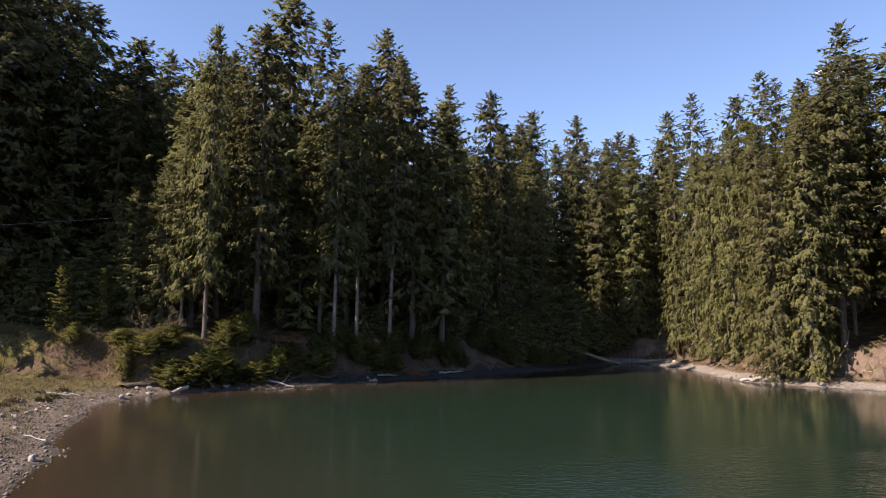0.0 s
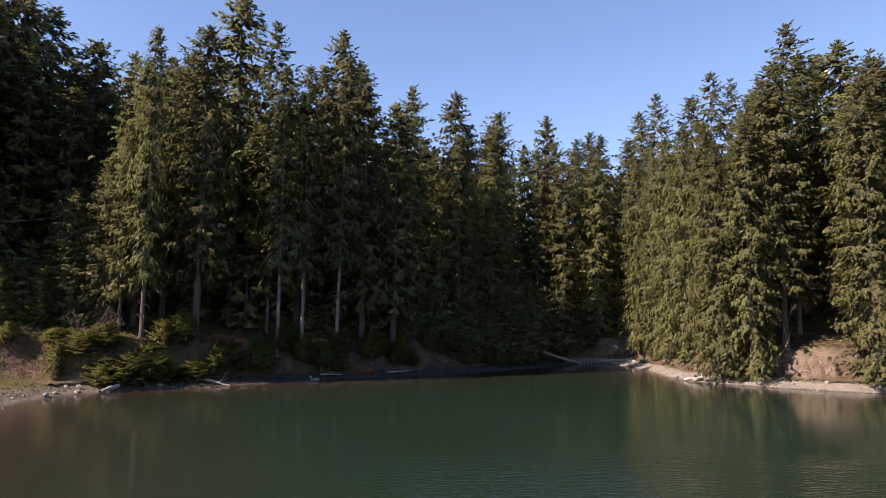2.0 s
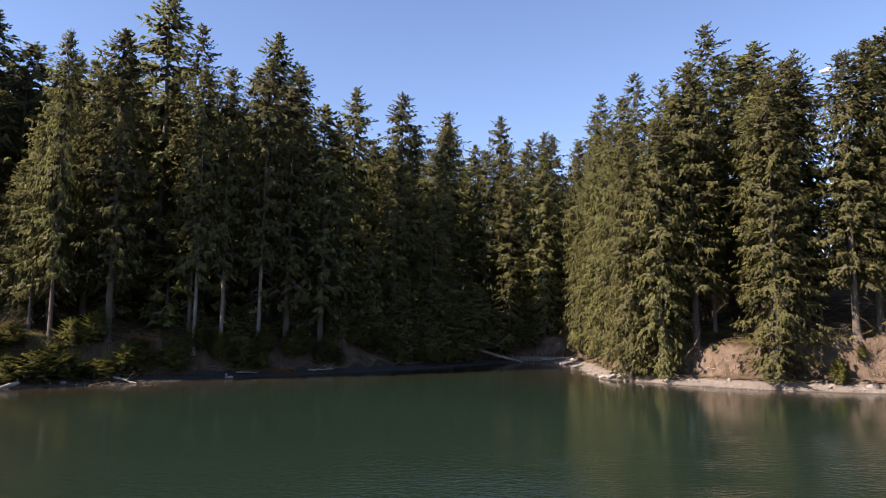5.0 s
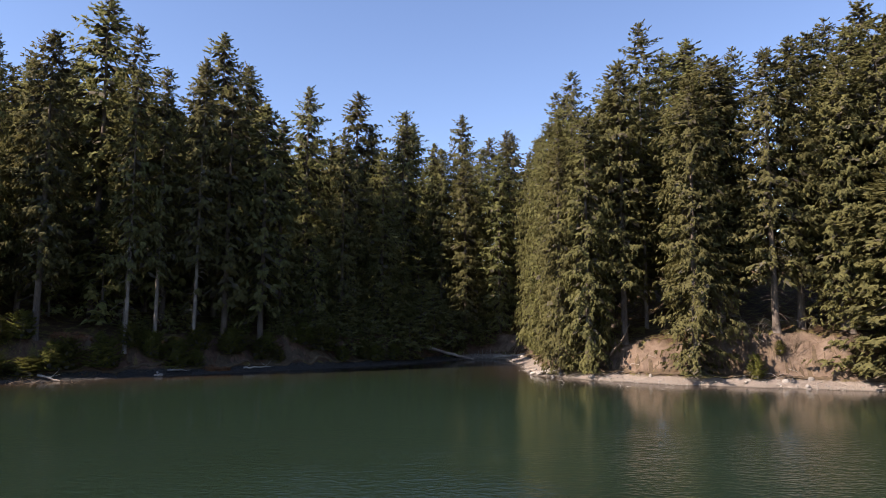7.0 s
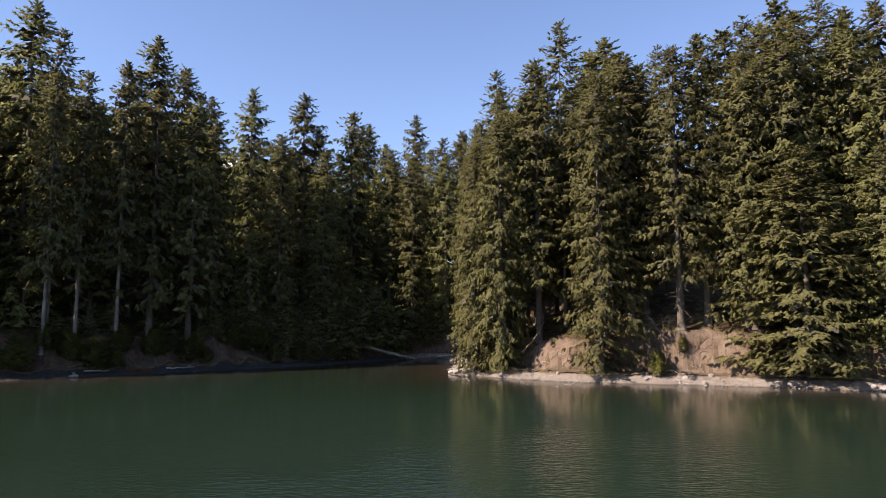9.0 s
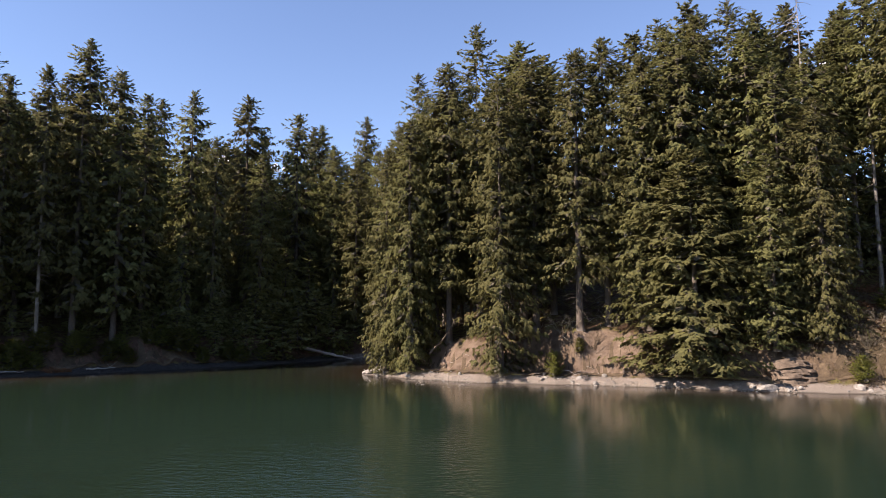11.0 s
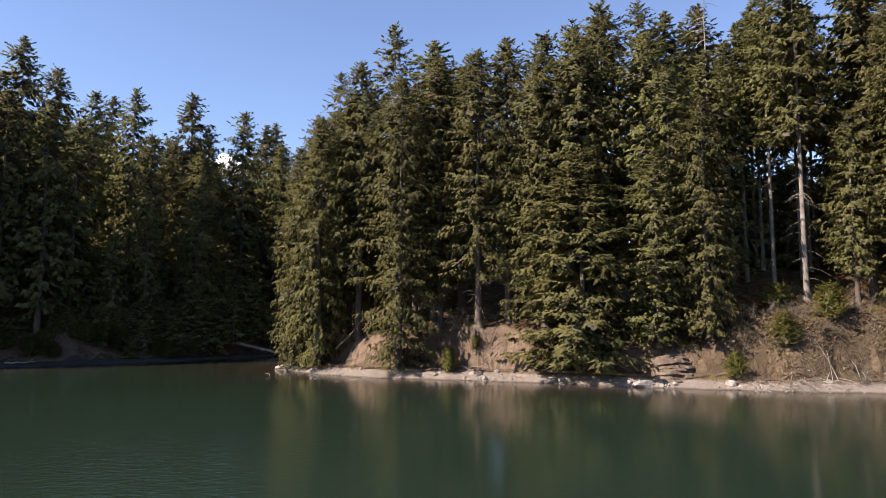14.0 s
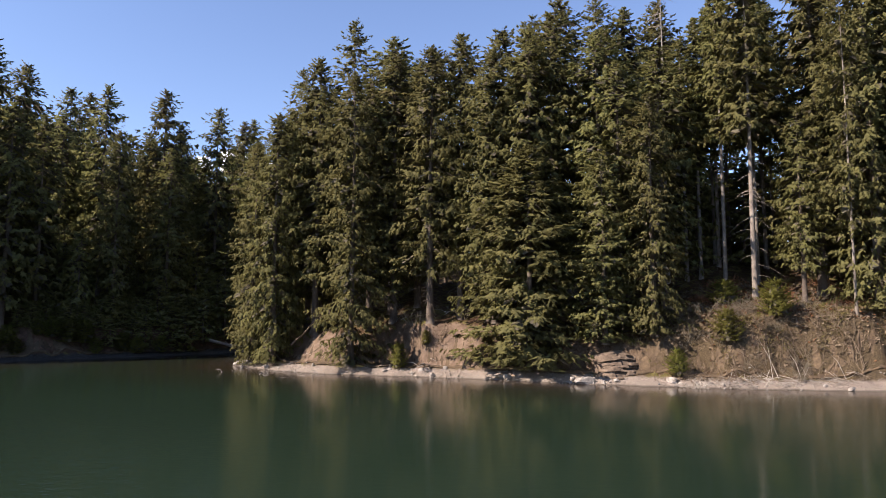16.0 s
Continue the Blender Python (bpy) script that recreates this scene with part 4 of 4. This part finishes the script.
log("drift_log", [(15.4, 79.5, 1.6), (18.3, 81.5, 0.7), (20.8, 82.6, 0.1)], 0.20, 0.12, "grey fallen trunk reaching into the cove", DEADWOOD, 3, 6)
log("drift_log", [(23.6, 84.6, 0.30), (25.4, 83.4, 0.50), (27.2, 82.8, 0.75)], 0.17, 0.12, "bleached fallen trunk at the head of the cove", snags=2, seed=7)
log("drift_log", [(25.1, 59.4, 0.10), (26.2, 58.0, 0.45), (27.4, 57.2, 0.55)], 0.13, 0.08, "bleached driftwood on the tip of the point", snags=4, seed=8)
log("drift_log", [(31.3, 55.4, 2.0), (32.6, 56.0, 3.4), (33.4, 56.8, 4.6)], 0.10, 0.05, "dead branch lying on the bare bank", TWIG, 6, 9)
for k in range(5):
    x = 21.6 + 0.45 * k
    log("dead_stick", [(x, 84.5 + 0.2 * k, -0.1), (x - 0.1 + 0.1 * k, 84.7 + 0.2 * k, 1.1 + 0.2 * (k % 2))], 0.04, 0.02, "bare stick standing in the shallow cove", DEADWOOD, 2, 20 + k)


def bare_shrub(seed, h, spread, mat, n=16):
    """Leafless stems that fork three times."""
    r = random.Random(seed)
    pieces = []

    def grow(p, d, L, rad, depth):
        bend = Vector((r.gauss(0, 0.16), r.gauss(0, 0.16), r.gauss(0, 0.08))) * L
        q, e = p + d * L * 0.5 + bend, p + d * L + bend * r.uniform(0.2, 1.6)
        pieces.append(tube([p, q, e], [rad * 1.3, rad, rad * 0.75], 3))
        if depth:
            for _ in range(r.choice((2, 2, 3))):
                way = (d + Vector((r.gauss(0, 0.55), r.gauss(0, 0.55), r.uniform(-0.25, 0.3)))).normalized()
                grow(e if r.random() < 0.55 else q, way, L * r.uniform(0.5, 0.8), rad * 0.6, depth - 1)
    for _ in range(n):
        a, out = r.uniform(0, 6.28), spread * r.uniform(0.4, 1.2)
        grow(Vector((math.cos(a) * 0.25, math.sin(a) * 0.25, -0.1)), Vector((math.cos(a) * out, math.sin(a) * out, 1)).normalized(), h * r.uniform(0.2, 0.38), 0.022, 3)
    V, F = joined(pieces)
    return tri_mesh("bare_shrub", V, F, mat)


HAZE = plain("grey_twigs", (0.10, 0.085, 0.06), (0.24, 0.20, 0.14), 2.0)
SHRUBS = [bare_shrub(1, 3.0, 0.5, TWIG, 9), bare_shrub(2, 3.0, 0.8, HAZE, 9), bare_shrub(3, 3.0, 1.2, TWIG, 12), bare_shrub(4, 3.0, 0.9, HAZE, 13)]
shrub_spots = []
for k, x, y, h in ((0, -21.2, 47.6, 3.6), (0, -22.6, 47.9, 2.6), (2, -20.0, 46.2, 2.0), (1, 63.3, 45.4, 2.4), (1, 62.0, 46.6, 2.6), (2, 64.8, 44.4, 2.2), (2, 66.4, 43.2, 2.2),
                   (2, 62.6, 43.4, 1.9), (2, 67.4, 42.6, 1.6), (0, 44.2, 50.6, 2.6), (1, 42.2, 51.8, 3.0), (1, 46.2, 52.3, 2.6), (2, 61.0, 42.6, 1.3), (1, -5.6, 60.0, 2.6),
                   (0, 25.9, 83.6, 3.4), (2, -26.5, 47.2, 1.6), (2, -29.5, 47.0, 1.6), (1, 5.0, 72.6, 3.0)):
    shrub_spots.append((k, x, y, h))
for k, x, y, h in ((3, 63.6, 43.8, 2.2), (3, 64.6, 43.2, 1.8), (3, 62.2, 44.8, 2.0), (3, 65.8, 44.6, 1.9), (3, 66.6, 45.6, 2.0), (3, 67.6, 43.6, 1.5), (3, 61.4, 44.0, 1.5), (3, 69.2, 43.0, 1.8), (3, 70.4, 44.6, 2.2), (2, 68.4, 46.2, 1.8)):
    shrub_spots.append((k, x, y, h))
rng = random.Random(31)
for _ in range(20):
    x = rng.uniform(60.8, 72.5)
    shrub_spots.append((rng.choice((3, 3, 2, 0)), x, 42.0 - 0.12 * (x - 61) + rng.uniform(0, 4.6), rng.uniform(0.9, 2.0)))
for k, x, y, h in shrub_spots:
    ob = new("bare_shrub", SHRUBS[k])
    ob.matrix_basis = pose(x, y, gz(x, y), 0, 0, (x * 77) % 360) @ Matrix.Diagonal((h / 3, h / 3, h / 3, 1))
    tagged(ob, ("leafless brown shrub with fine upright twigs", "grey dead shrub with tangled twigs", "low sprawling leafless brown bush on the bank", "dense grey-brown leafless thicket on the eastern bank")[k], "shrub", "bare shrubs on the banks")


def scatter_sticks(name, n, seed, place_at, label, mat, lo=0.5, hi=2.2):
    r = np.random.RandomState(seed)
    pieces = []
    for _ in range(n):
        x, y = place_at(r)
        z = gz(x, y) + 0.05
        a, L, up = r.uniform(0, 6.28), r.uniform(lo, hi), r.normal(0.12, 0.22)
        d = np.array([math.cos(a), math.sin(a), 0.0]) * L
        e = np.array([x, y, z]) + d
        e[2] = max(gz(e[0], e[1]) + 0.04, 0.02) + max(0, up) * L * 0.6
        mid_ = (np.array([x, y, z]) + e) / 2 + r.normal(0, 0.09, 3) * L + [0, 0, 0.10 * L]
        pieces.append(tube([(x, y, z), mid_, e], [0.022, 0.018, 0.006], 3))
    V, F = joined(pieces)
    return tagged(new(name, tri_mesh(name, V, F, mat)), label, "brushwood", kind="stuff")


scatter_sticks("brushwood", 300, 1, lambda r: (r.uniform(61, 73), 41.2 + abs(r.normal(0, 2.0))), "tangle of dry brown brushwood on the bank", TWIG, 0.3, 1.3)
scatter_sticks("brushwood", 160, 2, lambda r: (r.uniform(60, 71), 40.4 + r.uniform(0, 1.2)), "pale dead twigs along the waterline", DEADWOOD, 0.4, 1.5)
scatter_sticks("brushwood", 90, 3, lambda r: (r.uniform(26, 50), 56 - (r.uniform(0, 9))), "dead twigs fallen on the bare bank", DEADWOOD, 0.3, 1.3)
scatter_sticks("brushwood", 160, 4, lambda r: (r.uniform(-30, -8), 47 + r.uniform(0, 3)), "dry twigs on the western bank", TWIG, 0.3, 1.2)


def tufts(name, n, seed, place_at, label, mat, lo, hi, blades=7):
    """Dry grass: bundles of thin bent blades."""
    r = np.random.RandomState(seed)
    P = np.array([place_at(r) for _ in range(n)])
    d = inland(P[:, 0], P[:, 1])
    P = P[d > 1.0]
    z = ground(P[:, 0], P[:, 1])
    base = np.repeat(np.concatenate([P, z[:, None]], 1), blades, 0)
    N = len(base)
    base[:, :2] += r.normal(0, 0.09, (N, 2))
    a, h = r.uniform(0, 6.28, N), r.uniform(lo, hi, N)
    out = np.stack([np.cos(a), np.sin(a), np.zeros(N)], 1)
    w = np.stack([-np.sin(a), np.cos(a), np.zeros(N)], 1) * 0.018
    tip = base + out * (h * r.uniform(0.2, 0.7, N))[:, None] + np.array([0, 0, 1.0]) * h[:, None]
    V = np.stack([base - w, base + w, tip], 1).reshape(-1, 3)
    return tagged(new(name, tri_mesh(name, V, np.arange(3 * N).reshape(-1, 3), mat)), label, "grass", kind="stuff")


tufts("grass", 5200, 1, lambda r: (r.uniform(-40, -16), r.uniform(18, 46)), "short dry yellow-green grass on the meadow", STRAW, 0.05, 0.17)
tufts("grass", 4200, 2, lambda r: (r.uniform(-34, -8), 45.6 + abs(r.normal(0, 3.0))), "dry grass and moss on the western bank", STRAW, 0.08, 0.26)
def moss(n, seed, place_at, label, mat):
    """Low cushions of moss and bilberry, many small upright leaves."""
    r = np.random.RandomState(seed)
    P = np.array([place_at(r) for _ in range(n)])
    P = P[inland(P[:, 0], P[:, 1]) > 2.6]
    P = P[waves(P[:, 0], P[:, 1], 1.6, 77) > -0.25]
    c = np.concatenate([P, ground(P[:, 0], P[:, 1])[:, None]], 1)
    m = len(c)
    c[:, 2] += r.uniform(0.0, 0.22, m) * (0.5 + 0.5 * waves(P[:, 0], P[:, 1], 3.0, 5))
    a = r.normal(0, 1, (m, 3)) * [1, 1, 0.7]
    a *= (r.uniform(0.05, 0.12, m) / np.linalg.norm(a, axis=1))[:, None]
    w = np.cross(a, r.normal(0, 1, (m, 3)))
    w *= (0.045 / (np.linalg.norm(w, axis=1) + 1e-9))[:, None]
    V = np.stack([c - w, c + w, c + a + [0, 0, 0.06]], 1).reshape(-1, 3)
    tagged(new("moss", tri_mesh("moss", V, np.arange(3 * m).reshape(-1, 3), mat)), label, "moss", kind="stuff")


MOSS = plain("dry_moss", (0.085, 0.074, 0.021), (0.26, 0.205, 0.066), 1.1)
moss(30000, 1, lambda r: (r.uniform(-31, -13), 46.2 + r.uniform(0, 1) * 6.5), "olive moss and low heath on the western bank", MOSS)
moss(12000, 2, lambda r: (r.uniform(59, 76), 42.5 + abs(r.normal(0, 3.0))), "dry heath and brown plants on the eastern bank", STRAW)
tufts("grass", 1100, 3, lambda r: (r.uniform(58, 76), 41.5 + r.uniform(0, 9)), "dry brown grass on the eastern bank", TWIG, 0.10, 0.30)


def bracken(x, y, size, seed, mat=None, label="russet heap of dead bracken and leaves"):
    r = np.random.RandomState(seed)
    N = 420
    u = r.normal(0, 1, (N, 3))
    u /= np.linalg.norm(u, axis=1)[:, None]
    u[:, 2] = np.abs(u[:, 2])
    c = u * r.uniform(0.35, 1.0, (N, 1)) * [size, size, size * 0.65]
    a, b_ = r.normal(0, 1, (N, 3)), r.normal(0, 1, (N, 3))
    a, b_ = a / np.linalg.norm(a, axis=1)[:, None] * 0.11, b_ / np.linalg.norm(b_, axis=1)[:, None] * 0.05
    V = np.stack([c - a, c + b_, c + a, c - b_], 1).reshape(-1, 3)
    q = np.arange(N)[:, None] * 4
    ob = new("bracken", tri_mesh("bracken", V, np.concatenate([q + [0, 1, 2], q + [0, 2, 3]]), mat or RUSSET))
    ob.location = (x, y, gz(x, y) - 0.05)
    tagged(ob, label, "bracken", kind="stuff")


for k, (x, y, size) in enumerate(((-13.2, 54.0, 1.2), (-14.3, 53.5, 0.9), (-3.8, 59.6, 0.9), (-2.9, 60.3, 0.6), (67.6, 50.6, 1.4), (66.2, 51.0, 1.1), (73.8, 49.8, 1.3), (69.6, 47.6, 1.2), (70.6, 49.0, 1.1), (65.4, 47.4, 1.0), (68.8, 45.6, 0.7), (64.2, 48.6, 0.9), (73.6, 46.0, 1.0), (-26.8, 46.6, 0.8), (-22.8, 46.4, 0.7))):
    bracken(x, y, size, k)

rng = random.Random(41)
for k in range(14):                                         # hummocks along the edge of the meadow
    y = 23.0 + 1.35 * k
    x = float(np.interp(y, [21.4, 26.2, 32.7, 38.5, 44.6], [-14.1, -16.1, -19.0, -20.6, -19.2])) - rng.uniform(2.6, 4.4)
    bracken(x, y, rng.uniform(0.22, 0.5), 60 + k, STRAW if k % 3 else TWIG, "brown tussock of dead grass at the meadow's edge")
for k in range(26):
    y = rng.uniform(22, 43)
    x = float(np.interp(y, [21.4, 26.2, 32.7, 38.5, 44.6], [-14.1, -16.1, -19.0, -20.6, -19.2])) - rng.uniform(1.0, 3.2)
    boulder(k, x, y, rng.uniform(0.16, 0.36), rng.uniform(0, 360), "grey stone in the shingle beside the meadow")


def leaf_litter(n, seed, place_at, label, mat):
    """Fallen leaves and needles lying loose on the ground."""
    r = np.random.RandomState(seed)
    P = np.array([place_at(r) for _ in range(n)])
    P = P[inland(P[:, 0], P[:, 1]) > 1.2]
    c = np.concatenate([P, ground(P[:, 0], P[:, 1])[:, None] + 0.03], 1)
    m = len(c)
    a, size = r.uniform(0, 6.28, m), r.uniform(0.06, 0.17, m)
    u = np.stack([np.cos(a), np.sin(a), r.normal(0, 0.5, m)], 1) * size[:, None]
    v = np.stack([-np.sin(a), np.cos(a), r.normal(0.3, 0.5, m)], 1) * (0.5 * size)[:, None]
    V = np.stack([c - u, c + v, c + u, c - v], 1).reshape(-1, 3)
    q = np.arange(m)[:, None] * 4
    tagged(new("leaf_litter", tri_mesh("leaf_litter", V, np.concatenate([q + [0, 1, 2], q + [0, 2, 3]]), mat)), label, "leaf litter", kind="stuff")


leaf_litter(5200, 1, lambda r: (r.uniform(60, 76), 42.0 + abs(r.normal(0, 4.0))), "brown fallen leaves on the eastern bank", TWIG)
leaf_litter(3400, 2, lambda r: (r.uniform(63, 76), 46.5 + r.normal(0, 2.0)), "russet fallen leaves on the eastern bank", RUSSET)
leaf_litter(3000, 3, lambda r: (r.uniform(-30, -4), 46.0 + abs(r.normal(0, 3.0))), "russet leaves and roots on the western bank", RUSSET)

# the dead spruce among the living ones
snag = new("dead_tree")
sx, sy = 63.6, 54.0
snag.matrix_basis = pose(sx, sy, gz(sx, sy))
part("trunk", trunk_mesh(77, 34.6 - gz(sx, sy), 0.19, 0.97, 90, DEADWOOD, 0.15), snag)
tagged(snag, "bleached dead spruce with bare broken twigs", "dead tree")

# a thin cable across the western slope
wire = bpy.data.curves.new("overhead_cable", "CURVE")
wire.dimensions, wire.bevel_depth = "3D", 0.011
sp = wire.splines.new("POLY")
sp.points.add(12)
for k in range(13):
    u = k / 12
    sp.points[k].co = (-56 + 29.5 * u, 50 + 0.6 * u, 10.9 + 1.7 * u - 0.8 * u * (1 - u), 1)
m, t, b = material("cable_sheath", 0.5)
b.inputs["Base Color"].default_value = (0.22, 0.21, 0.20, 1)
wire.materials.append(m)
tagged(new("overhead_cable", wire), "thin grey overhead cable before the dark slope", "cable", kind="structure")


# ---- small far clouds ----
def cloud(seed, centre, size, n):
    r = random.Random(seed)
    bm = bmesh.new()
    for _ in range(n):
        u = r.gauss(0, 0.45)
        bmesh.ops.create_icosphere(bm, subdivisions=3, radius=size * r.uniform(0.12, 0.26),
                                   matrix=Matrix.Translation((size * u, size * r.gauss(0, 0.15), size * abs(r.gauss(0, 0.16)) * (1 - min(1, abs(u))))))
    for v in bm.verts:
        v.co += Vector(noise.noise_vector(v.co / size * 7)) * size * 0.07
    me = bpy.data.meshes.new("cloud")
    bm.to_mesh(me)
    bm.free()
    me.materials.append(CLOUD)
    for f in me.polygons:
        f.use_smooth = True
    ob = new("cloud", me)
    ob.location = centre
    tagged(ob, "small white fair-weather cloud behind the treetops", "cloud", kind="structure")


CLOUD, ct, cb = material("cloud", 1.0, 0.0)
cb.inputs["Base Color"].default_value = (0.9, 0.9, 0.9, 1)
cloud(1, (-1010, 3000, 690), 170, 16)
cloud(2, (-790, 3000, 700), 60, 8)
cloud(3, (1772, 3000, 1175), 42, 9)
